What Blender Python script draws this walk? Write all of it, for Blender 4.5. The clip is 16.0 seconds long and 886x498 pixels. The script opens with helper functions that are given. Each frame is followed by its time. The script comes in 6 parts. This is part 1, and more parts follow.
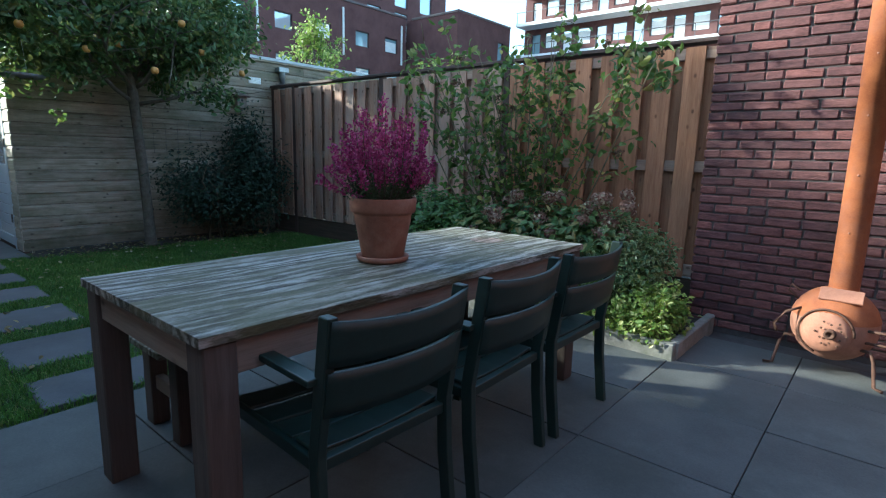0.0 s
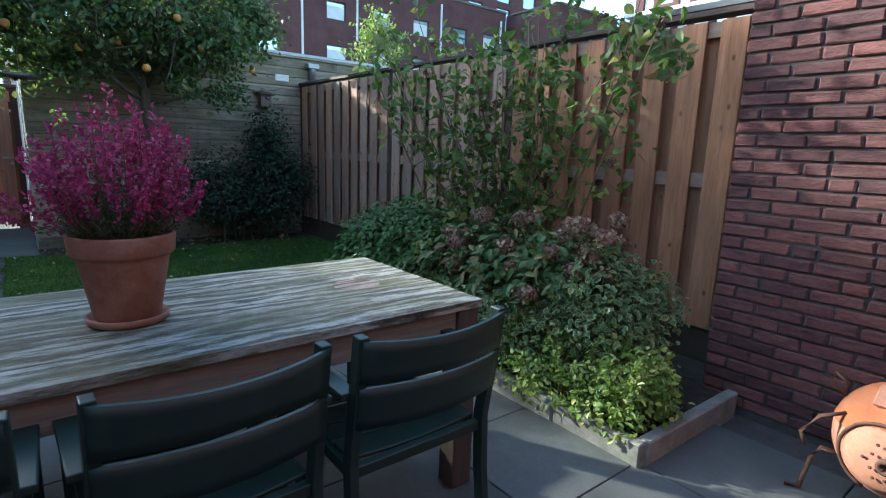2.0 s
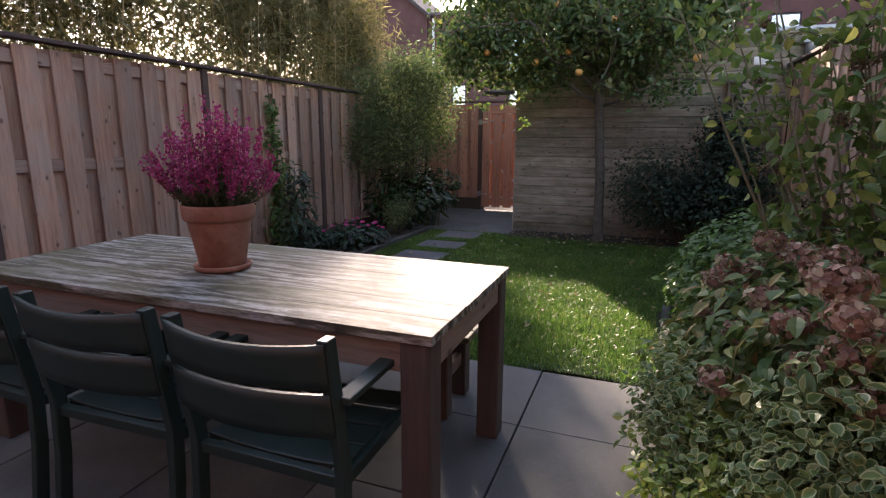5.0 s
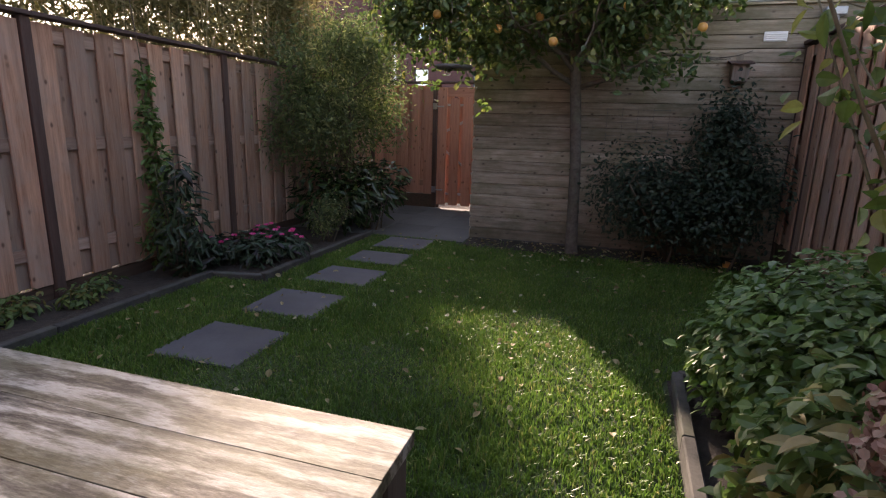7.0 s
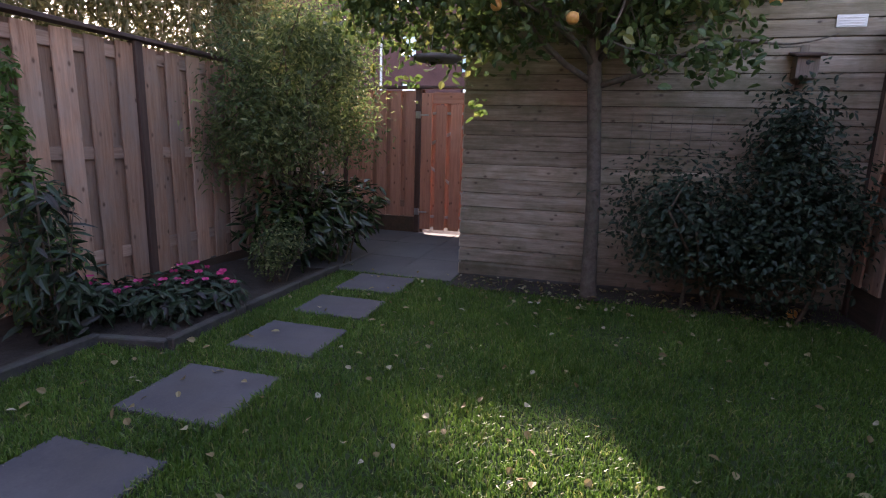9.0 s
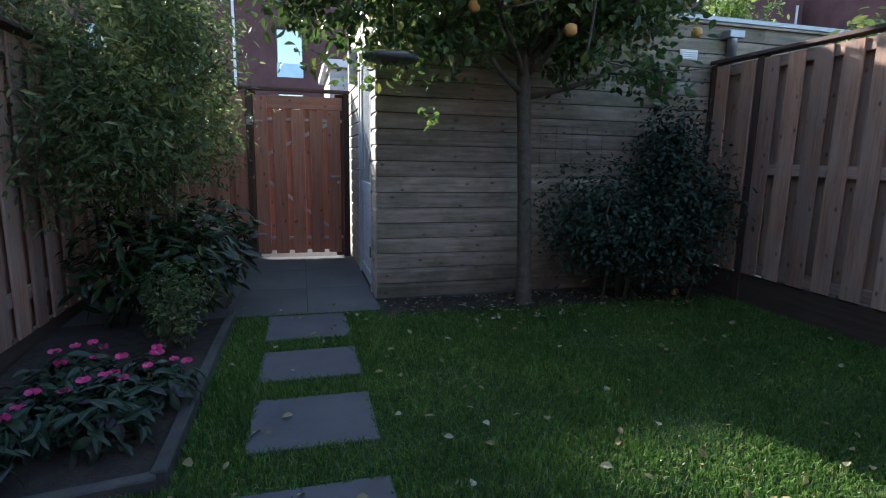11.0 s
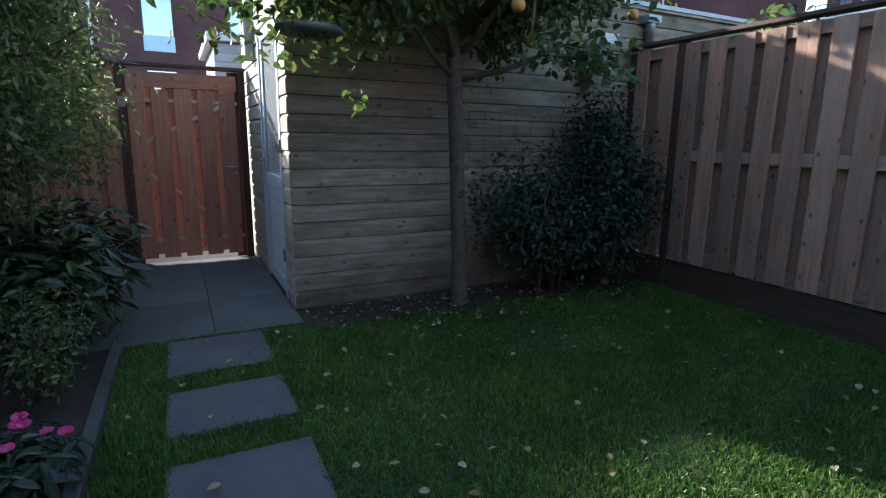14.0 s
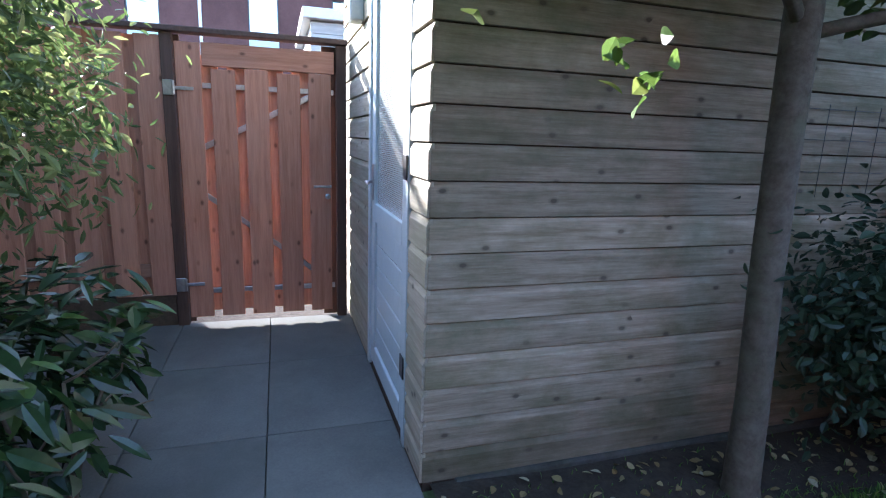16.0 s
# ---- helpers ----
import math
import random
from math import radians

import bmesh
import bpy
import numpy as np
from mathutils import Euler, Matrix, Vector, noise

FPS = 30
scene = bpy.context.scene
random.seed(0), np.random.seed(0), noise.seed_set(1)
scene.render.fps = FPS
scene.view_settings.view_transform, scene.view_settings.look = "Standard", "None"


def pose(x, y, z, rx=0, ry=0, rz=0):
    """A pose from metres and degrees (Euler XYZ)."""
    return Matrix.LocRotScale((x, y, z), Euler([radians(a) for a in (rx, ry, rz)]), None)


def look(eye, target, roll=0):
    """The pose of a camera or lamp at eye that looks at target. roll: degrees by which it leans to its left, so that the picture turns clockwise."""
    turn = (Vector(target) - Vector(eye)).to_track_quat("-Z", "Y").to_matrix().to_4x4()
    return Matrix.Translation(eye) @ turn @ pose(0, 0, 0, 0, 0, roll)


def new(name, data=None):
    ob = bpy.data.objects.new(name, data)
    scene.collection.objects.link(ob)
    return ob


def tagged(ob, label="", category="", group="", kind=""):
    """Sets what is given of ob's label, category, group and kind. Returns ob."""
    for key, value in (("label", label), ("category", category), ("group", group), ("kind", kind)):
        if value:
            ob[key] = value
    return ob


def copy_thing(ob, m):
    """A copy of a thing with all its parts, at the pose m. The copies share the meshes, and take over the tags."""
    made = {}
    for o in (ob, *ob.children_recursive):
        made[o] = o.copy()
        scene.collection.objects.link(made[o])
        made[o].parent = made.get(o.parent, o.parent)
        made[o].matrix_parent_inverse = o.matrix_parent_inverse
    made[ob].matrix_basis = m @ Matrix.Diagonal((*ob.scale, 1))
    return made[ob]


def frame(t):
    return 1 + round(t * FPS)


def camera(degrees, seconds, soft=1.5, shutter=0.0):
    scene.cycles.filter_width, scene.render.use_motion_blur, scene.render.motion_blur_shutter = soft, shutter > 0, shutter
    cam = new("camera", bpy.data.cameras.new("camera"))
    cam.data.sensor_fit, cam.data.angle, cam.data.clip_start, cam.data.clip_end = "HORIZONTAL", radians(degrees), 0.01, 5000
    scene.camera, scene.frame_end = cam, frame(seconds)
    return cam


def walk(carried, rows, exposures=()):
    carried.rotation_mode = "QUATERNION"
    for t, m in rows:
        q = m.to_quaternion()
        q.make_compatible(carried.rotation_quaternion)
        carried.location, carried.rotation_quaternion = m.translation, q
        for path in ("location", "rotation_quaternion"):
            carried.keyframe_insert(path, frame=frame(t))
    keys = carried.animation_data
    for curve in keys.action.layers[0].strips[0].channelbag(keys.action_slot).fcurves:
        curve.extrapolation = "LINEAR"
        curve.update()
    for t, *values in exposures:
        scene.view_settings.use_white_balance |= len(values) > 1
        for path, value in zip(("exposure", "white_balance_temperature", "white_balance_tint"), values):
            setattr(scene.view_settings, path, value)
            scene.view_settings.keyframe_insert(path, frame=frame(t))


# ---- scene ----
cam = camera(79.8, 16.0, 1.15)
PATH = [
    (0, (0.011, -0.276, 1.235), (-1.259, 1.228, 0.882), 1.5),
    (0.5, (0.002, -0.153, 1.247), (-1.21, 1.395, 0.882), 1.5),
    (1, (0.065, 0.17, 1.297), (-1.152, 1.714, 0.928), 1.4),
    (1.5, (0.054, 0.607, 1.306), (-1.214, 2.109, 0.938), 1.8),
    (2, (0.169, 1.069, 1.327), (-1.365, 2.297, 0.954), 2.0),
    (2.5, (0.223, 1.549, 1.296), (-1.589, 2.301, 0.909), 1.9),
    (3, (0.227, 2.066, 1.242), (-1.708, 2.384, 0.848), 1.4),
    (3.5, (0.251, 2.487, 1.254), (-1.702, 2.328, 0.856), 1.3),
    (4, (0.139, 2.834, 1.292), (-1.736, 2.265, 0.892), 0.7),
    (4.2, (0.139, 2.936, 1.298), (-1.686, 2.222, 0.901), 0.5),
    (6.5, (-0.84, 2.81, 1.32), (-2.695, 2.215, 0.872), 0.9),
    (7.0, (-1.33, 2.70, 1.31), (-3.195, 2.133, 0.858), 1.6),
    (7.5, (-1.69, 2.69, 1.25), (-3.556, 2.09, 0.838), 1.5),
    (8.0, (-2.02, 2.68, 1.255), (-3.875, 2.05, 0.856), 1.4),
    (10.3, (-2.977, 1.208, 1.25), (-4.943, 1.273, 0.889), 1.7),
    (10.5, (-3.001, 0.96, 1.247), (-4.958, 1.174, 0.893), 1.5),
    (11, (-2.975, 0.549, 1.243), (-4.877, 1.063, 0.9), 1.1),
    (11.5, (-2.976, 0.251, 1.277), (-4.766, 1.074, 0.935), 0.9),
    (12, (-2.739, -0.064, 1.334), (-4.453, 0.912, 1.002), 0.6),
    (12.5, (-2.566, -0.24, 1.357), (-4.249, 0.787, 1.021), 0.6),
    (13, (-2.658, -0.123, 1.35), (-4.341, 0.894, 0.987), 0.5),
    (13.5, (-2.961, 0.199, 1.341), (-4.681, 1.144, 0.954), 0.5),
    (14, (-3.479, 0.427, 1.294), (-5.23, 1.305, 0.891), 0.8),
    (14.5, (-4.03, 0.624, 1.326), (-5.823, 1.414, 0.921), 1.1),
    (15, (-4.546, 0.673, 1.327), (-6.35, 1.435, 0.924), 1.5),
    (15.5, (-5.075, 0.606, 1.334), (-6.886, 1.358, 0.942), 2.0),
    (16, (-5.659, 0.662, 1.348), (-7.527, 1.248, 0.941), 2.0),
]
EXPOSURES = [(0.0, 2.25, 5600, -3), (1.5, 2.25, 5600, -3), (2.5, 2.45, 5950, 5), (3.0, 2.52, 6250, 12), (4.0, 2.52, 6850, 26), (6.5, 2.10, 8000, 24), (8.0, 2.65, 7900, 42), (10.5, 2.18, 5900, 17), (11.5, 2.02, 5900, 10), (13.0, 1.95, 5850, 4), (14.5, 2.10, 5750, 15), (15.2, 2.15, 5600, 13), (16.0, 3.26, 5650, 14)]
walk(cam, [(t, look(eye, target, roll)) for t, eye, target, roll in PATH], EXPOSURES)

# ---- world, sun, exposure ----
SUN_EL, SUN_AZ = 20.5, 242.5
world = bpy.data.worlds.new("sky")
scene.world = world
world.use_nodes = True
_nt = world.node_tree
_sky = _nt.nodes.new("ShaderNodeTexSky")
_sky.sky_type, _sky.sun_disc = "NISHITA", False
_sky.sun_elevation, _sky.sun_rotation = radians(SUN_EL), radians(SUN_AZ)
_nt.links.new(_sky.outputs[0], _nt.nodes["Background"].inputs[0])
_nt.nodes["Background"].inputs[1].default_value = 0.14
sun = new("sun", bpy.data.lights.new("sun", "SUN"))
sun.data.energy, sun.data.angle, sun.data.color = 2.9, radians(1.5), (1.0, 0.92, 0.81)
_d = Vector((math.sin(radians(SUN_AZ)) * math.cos(radians(SUN_EL)), math.cos(radians(SUN_AZ)) * math.cos(radians(SUN_EL)), math.sin(radians(SUN_EL))))
sun.matrix_world = look(_d * 50, (0, 0, 0))


# ---- materials ----
def ramp_nodes(nt, fac, stops):
    r = nt.nodes.new("ShaderNodeValToRGB")
    while len(r.color_ramp.elements) < len(stops):
        r.color_ramp.elements.new(0.5)
    for e, (p, c) in zip(r.color_ramp.elements, stops):
        e.position, e.color = p, (*c, 1)
    nt.links.new(fac, r.inputs[0])
    return r.outputs[0]


def mixc(nt, fac, a, b, mode="MIX"):
    m = nt.nodes.new("ShaderNodeMix")
    m.data_type, m.blend_type = "RGBA", mode
    for sock, v in ((m.inputs[0], fac), (m.inputs[6], a), (m.inputs[7], b)):
        if isinstance(v, (int, float)):
            sock.default_value = v
        elif isinstance(v, tuple):
            sock.default_value = (*v, 1)
        else:
            nt.links.new(v, sock)
    return m.outputs[2]


def noise_node(nt, vec, scale, detail=4.0, rough=0.6):
    n = nt.nodes.new("ShaderNodeTexNoise")
    n.inputs["Scale"].default_value, n.inputs["Detail"].default_value, n.inputs["Roughness"].default_value = scale, detail, rough
    nt.links.new(vec, n.inputs["Vector"])
    return n.outputs["Fac"]


def coords(nt, stretch=(1, 1, 1), scatter=0.0):
    tc = nt.nodes.new("ShaderNodeTexCoord")
    mp = nt.nodes.new("ShaderNodeMapping")
    mp.inputs["Scale"].default_value = stretch
    nt.links.new(tc.outputs["Object"], mp.inputs["Vector"])
    if scatter:
        oi = nt.nodes.new("ShaderNodeObjectInfo")
        mul = nt.nodes.new("ShaderNodeMath")
        mul.operation = "MULTIPLY"
        mul.inputs[1].default_value = scatter
        nt.links.new(oi.outputs["Random"], mul.inputs[0])
        nt.links.new(mul.outputs[0], mp.inputs["Location"])
    return mp.outputs[0]


def math_node(nt, op, a, b):
    m = nt.nodes.new("ShaderNodeMath")
    m.operation = op
    for s, v in zip(m.inputs, (a, b)):
        if isinstance(v, (int, float)):
            s.default_value = v
        else:
            nt.links.new(v, s)
    return m.outputs[0]


def base_mat(name):
    m = bpy.data.materials.new(name)
    m.use_nodes = True
    return m, m.node_tree, m.node_tree.nodes["Principled BSDF"]


def add_bump(nt, b, height, strength, dist):
    bp = nt.nodes.new("ShaderNodeBump")
    bp.inputs["Strength"].default_value, bp.inputs["Distance"].default_value = strength, dist
    nt.links.new(height, bp.inputs["Height"])
    nt.links.new(bp.outputs[0], b.inputs["Normal"])


def wood(name, dark, light, axis="z", stain=None, stain_amount=0.5, rough=0.75, per_piece=0.25, knots=True, grain=1.0, streak=0.06, tight=34):
    """Sawn boards: grain along the axis, knots, a stain of its own shape, and a change from board to board."""
    m, nt, b = base_mat(name)
    k = {"x": (streak, 1, 1), "y": (1, streak, 1), "z": (1, 1, streak)}[axis]
    v = coords(nt, k, 37.0)
    g = noise_node(nt, v, tight, 6, 0.65)
    fine = noise_node(nt, v, 150, 3, 0.7)
    gg = math_node(nt, "ADD", math_node(nt, "MULTIPLY", g, 0.7), math_node(nt, "MULTIPLY", fine, 0.3))
    col = ramp_nodes(nt, gg, [(0.36, dark), (0.64, light)])
    if stain:
        along = {"x": (0.6, 1, 1), "y": (1, 0.6, 1), "z": (1, 1, 0.5)}[axis]
        s = noise_node(nt, coords(nt, along, 23.0), 3.2, 6, 0.7)
        sf = ramp_nodes(nt, s, [(0.42, (0, 0, 0)), (0.68, (stain_amount,) * 3)])
        col = mixc(nt, sf, col, stain)
    if knots:
        sp = nt.nodes.new("ShaderNodeSeparateXYZ")
        nt.links.new(coords(nt, (1, 1, 1), 51.0), sp.inputs[0])
        cb = nt.nodes.new("ShaderNodeCombineXYZ")
        if knots == "flat":
            nt.links.new(sp.outputs[0], cb.inputs[0])
            nt.links.new(math_node(nt, "MULTIPLY", sp.outputs[1], 0.5), cb.inputs[1])
        else:
            k1, k2 = (1.0, 0.6) if axis == "z" else (0.6, 1.0)
            nt.links.new(math_node(nt, "MULTIPLY", math_node(nt, "ADD", sp.outputs[0], sp.outputs[1]), k1), cb.inputs[0])
            nt.links.new(math_node(nt, "MULTIPLY", sp.outputs[2], k2), cb.inputs[1])
        vo = nt.nodes.new("ShaderNodeTexVoronoi")
        vo.voronoi_dimensions = "2D"
        vo.inputs["Scale"].default_value = 8.0
        nt.links.new(cb.outputs[0], vo.inputs["Vector"])
        vo.inputs["Randomness"].default_value = 1.0
        kf = ramp_nodes(nt, vo.outputs["Distance"], [(0.05, (0.85,) * 3), (0.08, (0.35,) * 3), (0.13, (0, 0, 0))])
        keep = nt.nodes.new("ShaderNodeSeparateColor")
        nt.links.new(vo.outputs["Color"], keep.inputs[0])
        kf = math_node(nt, "MULTIPLY", kf, ramp_nodes(nt, keep.outputs[0], [(0.45, (0, 0, 0)), (0.8, (1, 1, 1))]))
        col = mixc(nt, kf, col, tuple(c * 0.35 for c in dark))
    oi = nt.nodes.new("ShaderNodeObjectInfo")
    tone = ramp_nodes(nt, oi.outputs["Random"], [(0.0, (1 - per_piece,) * 3), (1.0, (1 + per_piece,) * 3)])
    col = mixc(nt, 1.0, col, tone, "MULTIPLY")
    nt.links.new(col, b.inputs["Base Color"])
    b.inputs["Roughness"].default_value = rough
    add_bump(nt, b, gg, 0.5 * grain, 0.004)
    return m


def plain(name, c1, c2, scale=6.0, rough=0.6, metal=0.0, bump=0.2, dist=0.002, fine=60.0, per_piece=0.0, spots=None, spot_scale=3.0, spot_amount=0.6, rough2=None):
    """Two tones in noise, with fine relief and patches of a third colour."""
    m, nt, b = base_mat(name)
    v = coords(nt, (1, 1, 1), 19.0 if per_piece else 0.0)
    n = noise_node(nt, v, scale, 6, 0.62)
    f = noise_node(nt, v, fine, 3, 0.7)
    mixn = math_node(nt, "ADD", math_node(nt, "MULTIPLY", n, 0.7), math_node(nt, "MULTIPLY", f, 0.3))
    col = ramp_nodes(nt, mixn, [(0.36, c1), (0.64, c2)])
    if spots:
        sf = ramp_nodes(nt, noise_node(nt, v, spot_scale, 6, 0.7), [(0.48, (0, 0, 0)), (0.66, (spot_amount,) * 3)])
        col = mixc(nt, sf, col, spots)
    if per_piece:
        oi = nt.nodes.new("ShaderNodeObjectInfo")
        tone = ramp_nodes(nt, oi.outputs["Random"], [(0.0, (1 - per_piece,) * 3), (1.0, (1 + per_piece,) * 3)])
        col = mixc(nt, 1.0, col, tone, "MULTIPLY")
    nt.links.new(col, b.inputs["Base Color"])
    b.inputs["Metallic"].default_value = metal
    if rough2 is not None:
        rr = nt.nodes.new("ShaderNodeMapRange")
        rr.inputs["From Min"].default_value, rr.inputs["From Max"].default_value = 0.35, 0.65
        rr.inputs["To Min"].default_value, rr.inputs["To Max"].default_value = rough, rough2
        nt.links.new(n, rr.inputs["Value"])
        nt.links.new(rr.outputs[0], b.inputs["Roughness"])
    else:
        b.inputs["Roughness"].default_value = rough
    if bump:
        add_bump(nt, b, mixn, bump, dist)
    return m


def leafy(name, a, b_, back=None, rough=0.45, glow=0.35, mid=0.75, rim=None, patches=0.0):
    """Leaves: a tone for each leaf, light passing through."""
    m, nt, b = base_mat(name)
    ge = nt.nodes.new("ShaderNodeNewGeometry")
    stops = [(0.0, a), (mid, b_)] + ([(1.0, back)] if back else [])
    col = ramp_nodes(nt, ge.outputs["Random Per Island"], stops)
    if rim:
        at_ = nt.nodes.new("ShaderNodeAttribute")
        at_.attribute_name = "leaf_rim"
        wob = math_node(nt, "ADD", at_.outputs["Fac"], math_node(nt, "MULTIPLY", noise_node(nt, coords(nt), 90, 2, 0.5), 0.35))
        col = mixc(nt, ramp_nodes(nt, wob, [(0.84, (0, 0, 0)), (1.06, (0.8,) * 3)]), col, rim)
    if patches:
        pn = noise_node(nt, coords(nt), 2.2, 5, 0.65)
        col = mixc(nt, 1.0, col, ramp_nodes(nt, pn, [(0.36, (1 - patches, 1 - patches * 0.8, 1 - patches)), (0.64, (1 + patches * 0.5, 1 + patches * 0.35, 1))]), "MULTIPLY")
    n = noise_node(nt, coords(nt), 40, 3, 0.6)
    col = mixc(nt, 0.5, col, ramp_nodes(nt, n, [(0.3, (0.55,) * 3), (0.7, (1.0,) * 3)]), "MULTIPLY")
    nt.links.new(col, b.inputs["Base Color"])
    b.inputs["Roughness"].default_value = rough
    tr = nt.nodes.new("ShaderNodeBsdfTranslucent")
    nt.links.new(col, tr.inputs["Color"])
    ms = nt.nodes.new("ShaderNodeMixShader")
    ms.inputs[0].default_value = glow
    nt.links.new(b.outputs[0], ms.inputs[1])
    nt.links.new(tr.outputs[0], ms.inputs[2])
    nt.links.new(ms.outputs[0], nt.nodes["Material Output"].inputs["Surface"])
    return m


M = {}
M["fence"] = wood("fence_boards", (0.275, 0.14, 0.085), (0.52, 0.30, 0.195), "z", (0.34, 0.27, 0.22), 0.75, per_piece=0.24)
M["fence_new"] = wood("fresher_fence_boards", (0.25, 0.098, 0.045), (0.46, 0.215, 0.11), "z", (0.34, 0.20, 0.13), 0.35, per_piece=0.2)
M["fence_rail"] = wood("fence_rails", (0.27, 0.155, 0.105), (0.48, 0.32, 0.235), "x", (0.33, 0.28, 0.235), 0.6)
M["fence_rail_y"] = wood("fence_rails_across", (0.20, 0.098, 0.062), (0.36, 0.20, 0.135), "y", (0.23, 0.17, 0.135), 0.5)
M["gate"] = wood("gate_boards", (0.36, 0.16, 0.10), (0.56, 0.28, 0.19), "z", (0.42, 0.25, 0.19), 0.4, per_piece=0.12)
M["post"] = wood("dark_posts", (0.055, 0.03, 0.022), (0.10, 0.06, 0.046), "z", per_piece=0.1, knots=False)
M["cap"] = wood("dark_rails", (0.055, 0.032, 0.025), (0.10, 0.062, 0.05), "x", per_piece=0.1, knots=False)
M["kick"] = wood("kick_board", (0.045, 0.026, 0.016), (0.10, 0.06, 0.04), "x", (0.05, 0.05, 0.03), 0.5, 0.9, knots=False)
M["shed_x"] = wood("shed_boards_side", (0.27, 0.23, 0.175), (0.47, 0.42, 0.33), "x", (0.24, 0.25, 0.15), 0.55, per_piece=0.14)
# Darker base than the side: tree shade put into the colour, besides olive stain.
M["shed_y"] = wood("shed_boards_front_shade_toned", (0.20, 0.155, 0.105), (0.41, 0.345, 0.26), "y", (0.115, 0.112, 0.055), 0.85, per_piece=0.28)
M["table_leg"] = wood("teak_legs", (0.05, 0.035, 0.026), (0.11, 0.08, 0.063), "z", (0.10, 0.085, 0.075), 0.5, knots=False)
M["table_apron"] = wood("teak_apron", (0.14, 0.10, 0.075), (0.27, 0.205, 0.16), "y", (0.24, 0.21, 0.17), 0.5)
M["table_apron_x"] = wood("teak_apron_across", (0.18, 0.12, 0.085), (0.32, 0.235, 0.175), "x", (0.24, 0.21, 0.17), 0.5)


def rough_brick(name):
    """Hand-formed brick: wrinkled face, purple, red and sooty tones from brick to brick and within one."""
    m, nt, b = base_mat(name)
    v = coords(nt, (0.45, 1, 1.3), 29.0)
    n1, n2 = noise_node(nt, v, 22, 6, 0.7), noise_node(nt, v, 90, 4, 0.7)
    g = math_node(nt, "ADD", math_node(nt, "MULTIPLY", n1, 0.65), math_node(nt, "MULTIPLY", n2, 0.35))
    c = ramp_nodes(nt, g, [(0.32, (0.05, 0.023, 0.025)), (0.48, (0.125, 0.053, 0.049)), (0.68, (0.215, 0.10, 0.09))])
    oi = nt.nodes.new("ShaderNodeObjectInfo")
    tone = ramp_nodes(nt, oi.outputs["Random"], [(0.0, (0.55, 0.55, 0.62)), (0.35, (0.85, 0.80, 0.84)), (0.7, (1.05, 1.0, 0.98)), (1.0, (1.3, 1.12, 1.05))])
    c = mixc(nt, 1.0, c, tone, "MULTIPLY")
    nt.links.new(c, b.inputs["Base Color"])
    b.inputs["Roughness"].default_value = 0.85
    add_bump(nt, b, g, 1.0, 0.012)
    return m


def weathered_top(name, tint=(1.0, 1.0, 1.0)):
    """Weathered table wood: wavy annual rings, fine grain, pale and mossy patches."""
    m, nt, b = base_mat(name)
    tc = nt.nodes.new("ShaderNodeTexCoord")
    mp = nt.nodes.new("ShaderNodeMapping")
    mp.inputs["Scale"].default_value = (1, 0.17, 1)
    nt.links.new(tc.outputs["Object"], mp.inputs["Vector"])
    oi = nt.nodes.new("ShaderNodeObjectInfo")
    nt.links.new(math_node(nt, "MULTIPLY", oi.outputs["Random"], 31.0), mp.inputs["Location"])
    wv = nt.nodes.new("ShaderNodeTexWave")
    wv.bands_direction, wv.wave_profile = "X", "SIN"
    for key, val in (("Scale", 5.0), ("Distortion", 14.0), ("Detail", 4.0), ("Detail Scale", 1.3), ("Detail Roughness", 0.6)):
        wv.inputs[key].default_value = val
    nt.links.new(mp.outputs[0], wv.inputs["Vector"])
    fine = math_node(nt, "ADD", math_node(nt, "MULTIPLY", noise_node(nt, mp.outputs[0], 48, 6, 0.72), 0.5), math_node(nt, "MULTIPLY", noise_node(nt, mp.outputs[0], 170, 4, 0.7), 0.5))
    g = math_node(nt, "ADD", math_node(nt, "MULTIPLY", wv.outputs["Fac"], 0.2), math_node(nt, "MULTIPLY", fine, 0.8))
    c = ramp_nodes(nt, g, [(0.37, (0.028, 0.022, 0.014)), (0.49, (0.15, 0.14, 0.11)), (0.60, (0.39, 0.38, 0.34))])
    pv = coords(nt, (1.0, 0.45, 1.0), 17.0)
    moss = ramp_nodes(nt, noise_node(nt, pv, 4.5, 6, 0.7), [(0.40, (0, 0, 0)), (0.62, (0.78,) * 3)])
    c = mixc(nt, moss, c, mixc(nt, fine, (0.035, 0.03, 0.012), (0.17, 0.16, 0.075)))
    pale = ramp_nodes(nt, noise_node(nt, pv, 7.0, 5, 0.75), [(0.58, (0, 0, 0)), (0.74, (0.4,) * 3)])
    c = mixc(nt, pale, c, (0.50, 0.49, 0.46))
    c = mixc(nt, 1.0, c, tint, "MULTIPLY")
    nt.links.new(c, b.inputs["Base Color"])
    b.inputs["Roughness"].default_value = 0.68
    b.inputs["Specular IOR Level"].default_value = 0.4
    add_bump(nt, b, g, 0.6, 0.003)
    return m


